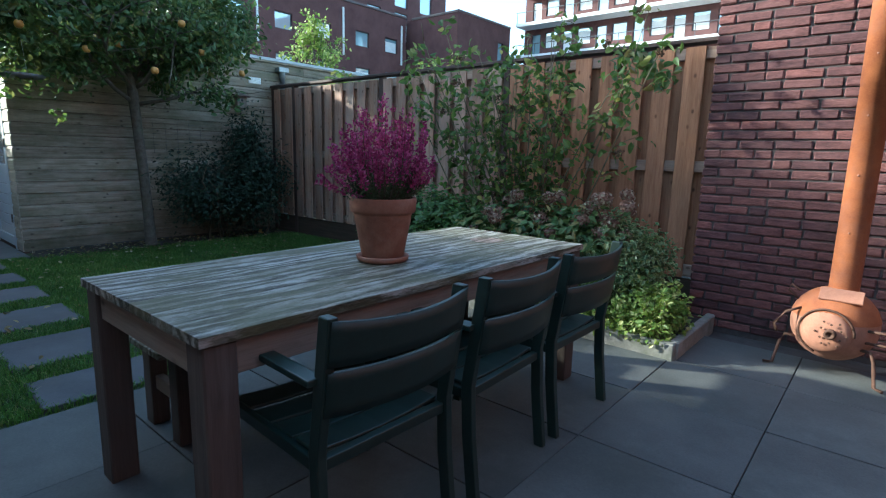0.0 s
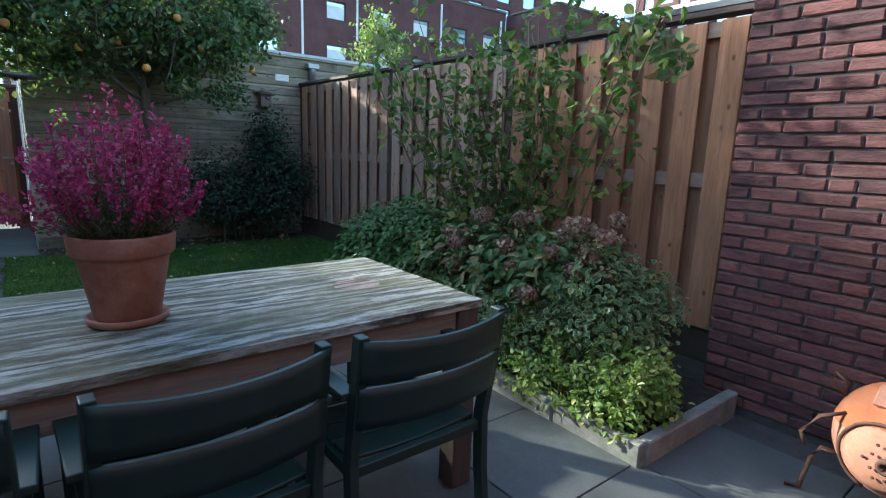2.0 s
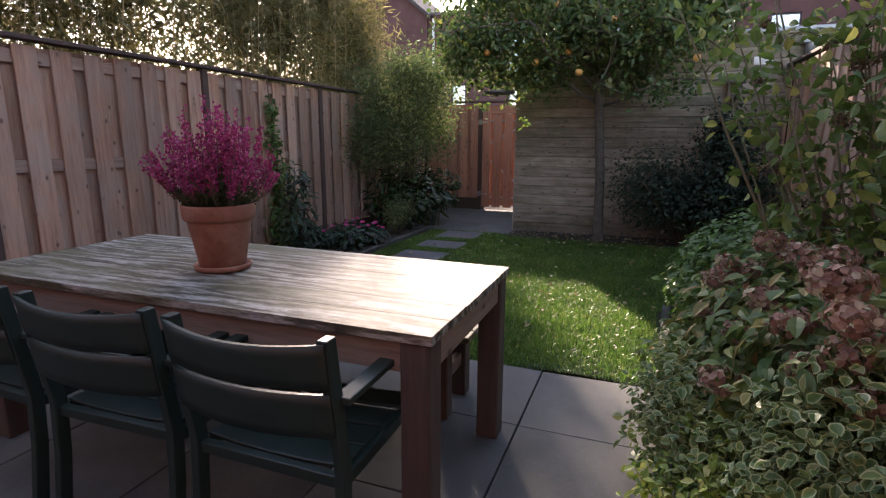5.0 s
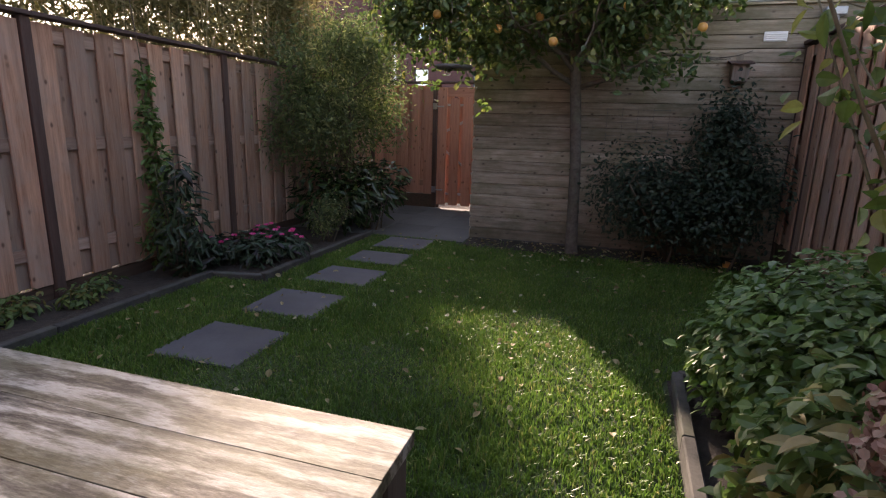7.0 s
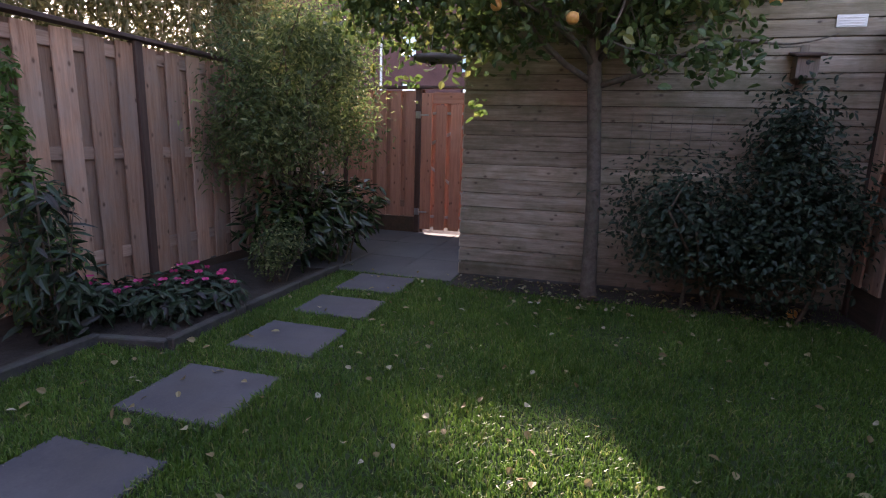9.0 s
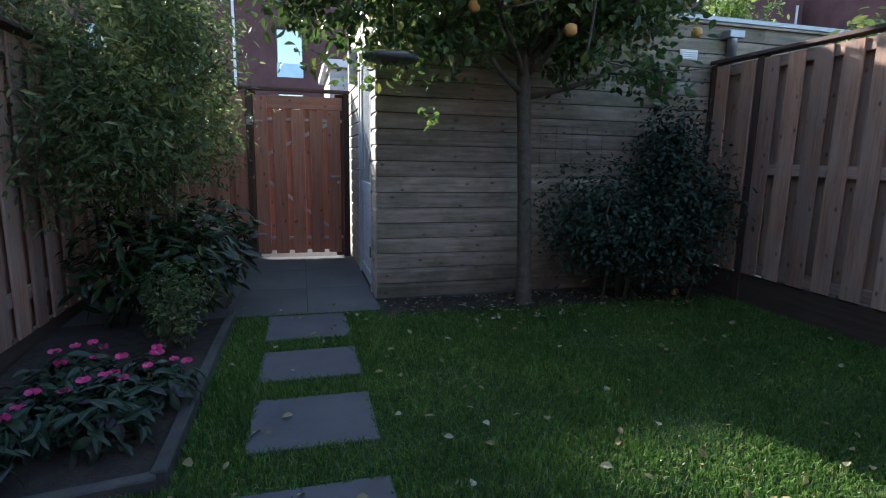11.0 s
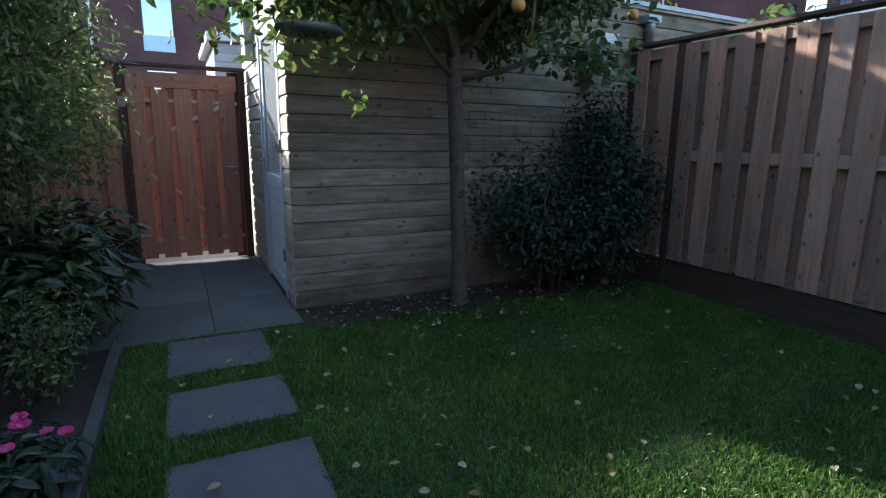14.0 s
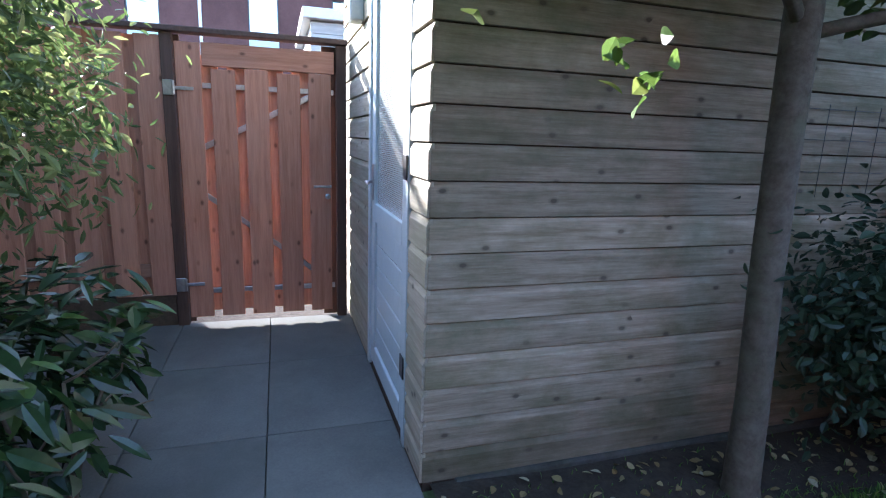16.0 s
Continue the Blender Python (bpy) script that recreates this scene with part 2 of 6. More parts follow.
M["table_top"] = weathered_top("weathered_teak_top")
M["paver"] = plain("bluestone_paver", (0.066, 0.070, 0.066), (0.125, 0.129, 0.121), 2.5, 0.72, 0, 0.35, 0.002, 90, 0.12, (0.055, 0.062, 0.052), 1.6, 0.6, 0.88)
M["step"] = plain("stepping_slab", (0.064, 0.064, 0.07), (0.105, 0.105, 0.11), 3.5, 0.8, 0, 0.35, 0.002, 90, 0.12, (0.10, 0.095, 0.08), 2.5, 0.4)
M["soil"] = plain("dark_soil", (0.022, 0.017, 0.012), (0.055, 0.042, 0.03), 14, 0.95, 0, 1.0, 0.02, 50)
M["turf"] = plain("turf", (0.018, 0.034, 0.008), (0.04, 0.065, 0.017), 5, 0.95, 0, 0.8, 0.01, 80)
M["brick"] = rough_brick("brick_face")
M["mortar"] = plain("mortar", (0.05, 0.043, 0.04), (0.085, 0.075, 0.07), 12, 0.95, 0, 0.6, 0.004, 80)
M["edging"] = plain("concrete_edging", (0.17, 0.165, 0.145), (0.30, 0.29, 0.26), 7, 0.9, 0, 0.6, 0.004, 70, 0.12, (0.11, 0.13, 0.075), 4, 0.6)
M["edging_dark"] = plain("timber_edging", (0.035, 0.034, 0.029), (0.085, 0.082, 0.072), 7, 0.9, 0, 0.6, 0.004, 70, 0.12, (0.06, 0.075, 0.04), 4, 0.5)
M["far_brick"] = plain("far_brick", (0.085, 0.036, 0.034), (0.135, 0.062, 0.058), 0.9, 0.9, 0, 0, 0.01, 14)
M["far_white"] = plain("far_white_paint", (0.66, 0.66, 0.65), (0.8, 0.8, 0.79), 2, 0.6, 0, 0)
M["far_frame"] = plain("far_frames", (0.05, 0.05, 0.055), (0.08, 0.08, 0.085), 2, 0.5, 0, 0)
M["far_room"] = plain("far_curtain", (0.30, 0.31, 0.32), (0.5, 0.5, 0.5), 1.5, 0.8, 0, 0)


# ---- builders ----
def thing(name, label, category, loc=(0, 0, 0), group="", kind="", rz=0.0):
    e = new(name)
    e.empty_display_size = 0.1
    e.matrix_basis = pose(*loc, 0, 0, rz)
    return tagged(e, label, category, group, kind)


def part(name, bm, material, parent=None, label=""):
    me = bpy.data.meshes.new(name)
    bm.to_mesh(me)
    bm.free()
    return part_mesh(name, me, material, parent, label)


def part_mesh(name, me, material, parent=None, label=""):
    if material is not None and not me.materials:
        me.materials.append(material)
    ob = new(name, me)
    if parent is not None:
        ob.parent = parent
    if label:
        ob["label"] = label
    return ob


def under(child, owner):
    """Hangs a part on another part of the same thing, where it stands."""
    child.matrix_basis = owner.matrix_basis.inverted() @ child.matrix_basis
    child.parent = owner
    return child


BOXES = {}


def box_mesh(size, bev, material):
    """A box about its centre with chamfered edges, shared between alike pieces."""
    key = (tuple(round(s, 4) for s in size), round(bev, 4), material.name)
    if key in BOXES:
        return BOXES[key]
    h = [s / 2 for s in size]
    bev = min(bev, min(h) * 0.45)
    vs, idx = [], {}
    for sx in (-1, 1):
        for sy in (-1, 1):
            for sz in (-1, 1):
                for ax in range(3):
                    p = [sx * (h[0] - bev), sy * (h[1] - bev), sz * (h[2] - bev)]
                    p[ax] = (sx, sy, sz)[ax] * h[ax]
                    idx[(sx, sy, sz, ax)] = len(vs)
                    vs.append(p)
    fs = []
    for ax in range(3):
        o = [a for a in range(3) if a != ax]
        for s in (-1, 1):
            q = []
            for a, b in ((-1, -1), (1, -1), (1, 1), (-1, 1)):
                c = [0, 0, 0]
                c[ax], c[o[0]], c[o[1]] = s, a, b
                q.append(idx[(*c, ax)])
            fs.append(q)
        for a in (-1, 1):
            for b in (-1, 1):
                c0, c1 = [0, 0, 0], [0, 0, 0]
                c0[ax], c0[o[0]], c0[o[1]] = -1, a, b
                c1[ax], c1[o[0]], c1[o[1]] = 1, a, b
                fs.append([idx[(*c0, o[0])], idx[(*c1, o[0])], idx[(*c1, o[1])], idx[(*c0, o[1])]])
    for sx in (-1, 1):
        for sy in (-1, 1):
            for sz in (-1, 1):
                fs.append([idx[(sx, sy, sz, a)] for a in range(3)])
    me = bpy.data.meshes.new("block")
    me.from_pydata(vs, [], fs)
    bm = bmesh.new()
    bm.from_mesh(me)
    bmesh.ops.recalc_face_normals(bm, faces=bm.faces[:])
    bm.to_mesh(me)
    bm.free()
    me.materials.append(material)
    BOXES[key] = me
    return me


def piece(name, material, parent, lo, hi, bev=0.004, rot=(0, 0, 0), label=""):
    """A chamfered block between two corners, as a part."""
    size = [b - a for a, b in zip(lo, hi)]
    c = [(a + b) / 2 for a, b in zip(lo, hi)]
    ob = part_mesh(name, box_mesh(size, bev, material), None, parent, label)
    ob.matrix_basis = pose(*c, *rot)
    return ob


def tube(bm, pts, radii, seg=8, closed=True):
    """A bent, tapered round bar along points."""
    rings = []
    pts = [Vector(p) for p in pts]
    if isinstance(radii, (int, float)):
        radii = [radii] * len(pts)
    up = Vector((0.3, 0.2, 0.9)).normalized()
    for i, p in enumerate(pts):
        d = (pts[min(i + 1, len(pts) - 1)] - pts[max(i - 1, 0)]).normalized()
        if abs(d.dot(up)) > 0.95:
            up = Vector((0.9, 0.3, 0.1)).normalized()
        a = d.cross(up).normalized()
        b = d.cross(a)
        rings.append([bm.verts.new(p + (a * math.cos(2 * math.pi * k / seg) + b * math.sin(2 * math.pi * k / seg)) * radii[i]) for k in range(seg)])
    for r0, r1 in zip(rings, rings[1:]):
        for k in range(seg):
            f = bm.faces.new((r0[k], r0[(k + 1) % seg], r1[(k + 1) % seg], r1[k]))
            f.smooth = True
    if closed:
        bm.faces.new(rings[0][::-1])
        bm.faces.new(rings[-1])
    return bm


def lathe(bm, profile, seg=32, centre=(0, 0, 0)):
    rings = []
    for r, z in profile:
        rings.append([bm.verts.new((centre[0] + r * math.cos(2 * math.pi * k / seg), centre[1] + r * math.sin(2 * math.pi * k / seg), centre[2] + z)) for k in range(seg)])
    for r0, r1 in zip(rings, rings[1:]):
        for k in range(seg):
            f = bm.faces.new((r0[k], r0[(k + 1) % seg], r1[(k + 1) % seg], r1[k]))
            f.smooth = True
    return bm


def leaves_mesh(name, pos, nrm, tang, length, width, fold=0.18, droop=0.15, rim_attr=False):
    """Many folded leaves: small ones of four triangles, larger ones with a midrib and a rounded rim; pos is the stalk end."""
    n = len(pos)
    side = np.cross(nrm, tang)
    side /= np.linalg.norm(side, axis=1, keepdims=True) + 1e-9
    L, W = length[:, None], width[:, None]
    tip = pos + tang * L - nrm * L * droop
    lo, hi = pos + tang * L * 0.28, pos + tang * L * 0.68 - nrm * L * droop * 0.4
    w1, w2, up_ = side * W * 0.46, side * W * 0.42, nrm * W * fold
    v = np.stack([pos, lo + w1 + up_, hi + w2 + up_, tip, hi - w2 + up_, lo - w1 + up_], 1).reshape(-1, 3)
    base = (np.arange(n) * 6)[:, None]
    tri = np.array([[0, 1, 2], [0, 2, 3], [0, 3, 4], [0, 4, 5]])
    if length.mean() > 0.033:
        rim = [(0.12, 0.24, 0.0), (0.34, 0.47, 0.12), (0.62, 0.45, 0.36), (0.86, 0.22, 0.74)]
        mid_ = [pos + tang * L * f - nrm * L * droop * dz for f, _, dz in rim]
        sides = [[m_ + s * side * W * hw + nrm * W * fold * hw * 2 for m_, (_, hw, _) in zip(mid_, rim)] for s in (1, -1)]
        v = np.stack([pos] + sides[0] + [tip] + sides[1][::-1] + [mid_[1], mid_[2]], 1).reshape(-1, 3)
        base = (np.arange(n) * 12)[:, None]
        tri = np.array([[0, 1, 10], [1, 2, 10], [2, 3, 11], [2, 11, 10], [3, 4, 11], [4, 5, 11], [5, 6, 11], [6, 7, 11], [7, 8, 11], [8, 10, 11], [8, 9, 10], [9, 0, 10]])
    f = (base[:, :, None] + tri[None]).reshape(-1, 3)
    me = bpy.data.meshes.new(name)
    me.from_pydata(v.tolist(), [], f.tolist())
    if rim_attr:
        per = len(v) // n
        e = np.ones((n, per), dtype=np.float32)
        e[:, 10:] = 0.0
        at_ = me.attributes.new("leaf_rim", "FLOAT", "POINT")
        at_.data.foreach_set("value", e.ravel())
    return me


def unit(a):
    return a / (np.linalg.norm(a, axis=1, keepdims=True) + 1e-9)


def cloud(rng, blobs, n, shell=0.45):
    """Points and outward ways in a crown of overlapping blobs (x, y, z, rx, ry, rz), thicker towards the outside."""
    w = np.array([b[3] * b[4] * b[5] for b in blobs]) ** 0.67
    pick = rng.choice(len(blobs), n, p=w / w.sum())
    B = np.array(blobs)[pick]
    d = unit(rng.normal(size=(n, 3)))
    r = 1 - shell * rng.random(n) ** 1.5
    lump = 1 + 0.22 * np.sin(d[:, 0] * 7 + pick) * np.sin(d[:, 1] * 6 + 2 * pick) * np.sin(d[:, 2] * 5 + pick)
    return B[:, :3] + d * B[:, 3:] * (r * lump)[:, None], d


def foliage(name, rng, blobs, n, length, width, material, parent, label="", up=0.5, shell=0.45, fold=0.18, droop=0.15, zmin=0.01, jitter=0.7, fuzz=0.0, rim_attr=False):
    p, d = cloud(rng, blobs, n, shell)
    p = p + rng.normal(size=p.shape) * fuzz
    keep = p[:, 2] > zmin
    p, d = p[keep], d[keep]
    n = len(p)
    nrm = unit(d * 0.7 + np.array([0, 0, up]) + rng.normal(size=(n, 3)) * jitter * 0.6)
    t = d + rng.normal(size=(n, 3)) * jitter
    t = unit(t - nrm * (t * nrm).sum(1, keepdims=True))
    L = length * (0.6 + 0.8 * rng.random(n))
    W = width * (0.6 + 0.8 * rng.random(n))
    me = leaves_mesh(name, p, nrm, t, L, W, fold, droop, rim_attr)
    return part_mesh(name, me, material, parent, label)


rng = np.random.default_rng(5)

# ---- ground ----
def sheet(name, x0, x1, y0, y1, z, material, label, nx=1, ny=1, rise=0.0, kind="structure"):
    me = bpy.data.meshes.new(name)
    xs, ys = np.linspace(x0, x1, nx + 1), np.linspace(y0, y1, ny + 1)
    vs = [(x, y, z + rise * noise.noise(Vector((x * 1.7, y * 1.7, 3)))) for y in ys for x in xs]
    fs = [(j * (nx + 1) + i, j * (nx + 1) + i + 1, (j + 1) * (nx + 1) + i + 1, (j + 1) * (nx + 1) + i) for j in range(ny) for i in range(nx)]
    me.from_pydata(vs, [], fs)
    for p in me.polygons:
        p.use_smooth = True
    ob = part_mesh(name, me, material)
    return tagged(ob, label, "ground", kind=kind)


ground = sheet("ground", -400, 400, -400, 400, -0.06, M["soil"], "dark bare earth that reaches the horizon")
lawn = sheet("lawn", -7.42, -2.86, -0.43, 4.38, -0.012, M["turf"], "green garden lawn with fallen leaves", 46, 48, 0.02)
bed_earth = sheet("bed_earth", -4.15, -0.95, 3.1, 4.4, 0.03, M["soil"], "dark soil of the planted bed by the fence", 30, 14, 0.05)
bed_earth_b = sheet("bed_earth", -7.1, -2.8, -1.06, -0.48, 0.02, M["soil"], "dark soil of the narrow flower bed", 40, 8, 0.05)
bed_earth_c = sheet("bed_earth", -7.1, -5.0, -0.48, 0.0, 0.02, M["soil"], "dark soil of the flower bed by the path", 20, 6, 0.05)

foot_earth = sheet("foot_earth", -7.44, -6.98, 1.2, 4.37, 0.004, M["soil"], "bare earth strip along the foot of the shed", 6, 30, 0.018)

# ---- terrace and path slabs ----
terrace = tagged(sheet("terrace", -2.84, 3.6, -1.1, 4.0, -0.035, M["mortar"], "sanded bed under the terrace slabs"), category="pavement")
PITCH = 0.632
for i in range(-1, 10):
    for j in range(-5, 5):
        x0, y0 = -2.83 + PITCH * i, 2.46 + PITCH * (j - 3)
        y1 = min(y0 + PITCH - 0.006, 3.99)
        if i < 0 or y0 > 3.9 or y1 < -1.0:
            continue
        y0 = max(y0, -1.09)
        if y1 > 3.1 and x0 < -1.0:
            continue
        tilt = (random.uniform(-0.15, 0.15), random.uniform(-0.15, 0.15), 0)
        piece("slab", M["paver"], terrace, (x0 + 0.002, y0 + 0.002, -0.05), (x0 + PITCH - 0.002, y1 + 0.001, random.uniform(-0.002, 0.002)), 0.0025, tilt)
court = tagged(sheet("back_court", -9.62, -7.14, -1.1, 1.16, -0.035, M["mortar"], "sanded bed under the slabs by the gate"), category="pavement")
for i in range(4):
    for j in range(4):
        x1, y1 = -7.15 - i * 0.82, 1.165 - j * 0.585
        if i == 3:
            continue
        piece("slab", M["paver"], court, (x1 - 0.8175, y1 - 0.5825, -0.05), (x1 - 0.002, y1 - 0.002, random.uniform(-0.002, 0.002)), 0.0025)
for k, x0 in enumerate((-7.1, -6.33, -5.64, -4.86, -4.07, -3.29)):
    s = tagged(piece("stepping_stone", M["step"], None, (0, 0, -0.05), ((0.555, 0.46, 0.5, 0.53, 0.54, 0.40)[k], 0.575, 0.004), 0.005), "grey square stepping slab sunk in the lawn", "stepping stone", "stepping stones")
    s.matrix_basis = pose(x0 + (0.555, 0.46, 0.5, 0.53, 0.54, 0.40)[k] / 2, 0.58, -0.02, 0, 0, random.uniform(-1.5, 1.5))


# ---- timber fences ----
def board_row(parent, along, a0, a1, face, z0, z1, material, width=0.14, gap=0.055, thick=0.018, front=-1):
    """A panel of double boards: front boards with gaps, back boards behind them, the rails between."""
    n = int((a1 - a0 + gap) / (width + gap))
    step = (a1 - a0 - width) / max(1, n - 1)
    for layer in (0, 1):
        for k in range(n if layer == 0 else n + 1):
            a = a0 + k * step
            w = width + random.uniform(-0.004, 0.004)
            if layer:
                left = max(a0 - 0.012, a0 + width / 2 + (k - 1) * step)
                a, w = left, min(a1 + 0.012, a0 + width / 2 + k * step) - left - 0.002
            off = face - front * layer * (0.066 if front < 0 else 0.048)
            lo, hi = sorted((off, off - front * thick))
            zz = z1 - (0.0 if layer == 0 else 0.0) + random.uniform(-0.004, 0.004)
            tilt = random.uniform(-0.25, 0.25)
            if along == "x":
                piece("board", material, parent, (a, lo, z0), (a + w, hi, zz), 0.003, (0, tilt, 0))
            else:
                piece("board", material, parent, (lo, a, z0), (hi, a + w, zz), 0.003, (tilt, 0, 0))


FY = 4.42
fence_r = thing("fence", "brown stained timber fence of double vertical boards", "fence", kind="structure")
POSTS = (-7.40, -6.86, -5.00, -3.14)
for x in POSTS:
    piece("post", M["post"], fence_r, (x - 0.035, FY - 0.035, -0.05), (x + 0.035, FY + 0.035, 2.15), 0.004)
for xa, xb in zip(POSTS, POSTS[1:] + (-0.98,)):
    board_row(fence_r, "x", xa + 0.05, xb - 0.05, FY - 0.045, 0.26, 2.12, M["fence_new" if xa > -3.2 else "fence"], 0.152, 0.066)
    for z in (0.275, 1.14, 2.03):
        piece("rail", M["fence_rail"], fence_r, (xa + 0.036, FY - 0.025, z), (xb - 0.036, FY + 0.019, z + 0.09), 0.003)
    piece("kick_board", M["kick"], fence_r, (xa + 0.036, FY - 0.02, -0.05), (xb - 0.036, FY + 0.01, 0.25), 0.003)
    piece("cap_rail", M["cap"], fence_r, (xa - 0.03, FY - 0.06, 2.152), (xb - 0.032, FY + 0.06, 2.185), 0.004)

LY = -1.12
fence_l = thing("fence", "brown stained timber fence of upright boards", "fence", kind="structure")
LPOSTS = (-9.6, -8.0, -6.05, -4.1, -2.15, -0.2, 1.75, 3.6)
for x in LPOSTS:
    piece("post", M["post"], fence_l, (x - 0.035, LY - 0.045, -0.05), (x + 0.035, LY + 0.035, 1.95), 0.004)
for xa, xb in zip(LPOSTS, LPOSTS[1:]):
    board_row(fence_l, "x", xa + 0.04, xb - 0.04, LY + 0.012, 0.1, 1.925, M["fence"], 0.152, 0.066, front=1)
    piece("kick_board", M["kick"], fence_l, (xa + 0.036, LY - 0.03, -0.05), (xb - 0.036, LY - 0.006, 0.09), 0.003)
    for z in (0.30, 1.06, 1.80):
        piece("rail", M["fence_rail"], fence_l, (xa + 0.036, LY - 0.03, z), (xb - 0.036, LY - 0.008, z + 0.09), 0.003)
    piece("cap_rail", M["cap"], fence_l, (xa - 0.03, LY - 0.06, 1.955), (xb - 0.032, LY + 0.06, 1.985), 0.004)

# ---- back fence and gate ----
GX = -9.60
fence_b = thing("fence", "red-brown boarded fence beside the gate", "fence", kind="structure")
for y in (-1.08, 0.0, 1.1):
    piece("post", M["post"], fence_b, (GX - 0.04, y - 0.035, -0.05), (GX + 0.035, y + 0.035, 1.95), 0.004)
board_row(fence_b, "y", -1.046, -0.034, GX + 0.02, 0.22, 1.93, M["gate"], 0.15, 0.03, front=1)
piece("kick_board", M["kick"], fence_b, (GX - 0.03, -1.04, -0.03), (GX + 0.015, -0.04, 0.215), 0.003)
piece("cap_rail", M["cap"], fence_b, (GX - 0.06, -1.1, 1.955), (GX + 0.06, 1.14, 1.99), 0.004)
# Strips added behind the gate posts to keep sun stripes off the court.
for ya, yb in ((-0.03, 0.07), (0.97, 1.12)):
    piece("gate_stop", M["post"], fence_b, (GX - 0.075, ya, 0.0), (GX - 0.041, yb, 1.95), 0.004)
piece("rail", M["fence_rail_y"], fence_b, (GX - 0.026, -1.04, 0.35), (GX + 0.0, -0.04, 0.44), 0.003)
gate = thing("garden_gate", "red-brown boarded garden gate, shut, with a lever handle", "gate")
for k in range(5):
    yy = 0.048 + k * 0.207
    piece("board", M["gate"], gate, (GX + 0.012, yy, 0.055), (GX + 0.03, yy + 0.152, 1.90 if k == 0 else 1.755 - 0.012 * (k % 2)), 0.003)
for k in range(4):
    yy = 0.145 + k * 0.207
    piece("back_board", M["gate"], gate, (GX - 0.036, yy, 0.085), (GX - 0.018, yy + 0.152, 1.83), 0.003)
M["gate_top"] = wood("gate_top_board", (0.36, 0.16, 0.10), (0.56, 0.28, 0.19), "y", (0.42, 0.25, 0.19), 0.4)
piece("top_board", M["gate_top"], gate, (GX - 0.015, 0.205, 1.76), (GX + 0.028, 1.05, 1.905), 0.003)
M["galv"] = plain("galvanised_steel", (0.42, 0.43, 0.44), (0.56, 0.57, 0.58), 30, 0.35, 0.9, 0.1)
for z in (0.22, 1.62):
    piece("rail", M["galv"], gate, (GX - 0.012, 0.05, z), (GX + 0.009, 1.05, z + 0.035), 0.003)

# ---- shed ----
SX, SY, SH = -7.45, 1.17, 2.52
shed = thing("shed", "weathered timber garden shed with overlapping boards", "shed")
LAPS = {}


def lap_board(along, length, material, height=0.1282):
    """A weatherboard: flat face with a sloped upper edge, shared between alike boards."""
    key = (along, round(length, 3), material.name)
    if key not in LAPS:
        prof = [(0.0, 0.0), (0.0205, 0.0), (0.022, 0.002), (0.022, 0.098), (0.0205, 0.102), (0.0095, height - 0.001), (0.0, height)]
        vs, fs, n = [], [], len(prof)
        for u in (-length / 2, length / 2):
            vs += [(d, u, z) if along == "y" else (u, -d, z) for d, z in prof]
        fs = [(k, (k + 1) % n, n + (k + 1) % n, n + k) for k in range(n)] + [tuple(range(n)), tuple(range(2 * n - 1, n - 1, -1))]
        me_ = bpy.data.meshes.new("weatherboard")
        me_.from_pydata(vs, [], fs)
        bm_ = bmesh.new()
        bm_.from_mesh(me_)
        bmesh.ops.recalc_face_normals(bm_, faces=bm_.faces[:])
        bm_.to_mesh(me_)
        bm_.free()
        me_.materials.append(material)
        LAPS[key] = me_
    return LAPS[key]


def lap(along, a, b, at, z, material):
    ob = part_mesh("board", lap_board(along, b - a, material), None, shed)
    wob = random.uniform(-0.0015, 0.0015)
    ob.matrix_basis = pose(at + wob, (a + b) / 2, z, 0, 0, 0) if along == "y" else pose((a + b) / 2, at + wob, z, 0, 0, 0)


for k in range(19):
    z = 0.0115 + k * 0.1325
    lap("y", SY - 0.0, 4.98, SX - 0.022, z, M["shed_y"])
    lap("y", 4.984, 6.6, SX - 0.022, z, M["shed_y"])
    lap("x", -7.724, SX - 0.004, SY + 0.012, z, M["shed_x"])
    lap("x", -9.9, -8.716, SY + 0.012, z, M["shed_x"])
for z in (2.27, 2.40):
    lap("x", -8.714, -7.726, SY + 0.012, z, M["shed_x"])
piece("core", M["kick"], shed, (-9.9, SY + 0.016, -0.03), (SX - 0.026, 6.6, SH), 0.004)
M["zinc"] = plain("zinc_trim", (0.30, 0.32, 0.335), (0.40, 0.415, 0.43), 8, 0.5, 0.6, 0.1)
piece("roof_trim", M["zinc"], shed, (-9.95, SY - 0.045, SH + 0.03), (SX + 0.03, 6.65, SH + 0.075), 0.006)

# ---- brick wall ----
BX, BY = -1.10, 4.0
wall = thing("wall_north", "dark red brick garden wall with recessed joints", "wall", kind="structure")
piece("mortar_core", M["mortar"], wall, (BX + 0.012, BY + 0.012, -0.05), (3.6, BY + 0.24, 3.1), 0.003)
rest = []
CH = 0.066
count = 0
near = []
for c in range(46):
    off = (0.11 if c % 2 else 0.0)
    x = BX - 0.0
    first = True
    while x < 3.55:
        L = (0.105 if (first and c % 2) else 0.213) + random.uniform(-0.004, 0.004)
        if not first and random.random() < 0.12:
            L = 0.105
        near.append((x, c * CH + 0.005, L))
        x += L + 0.009
        first = False
BRICKS = {}


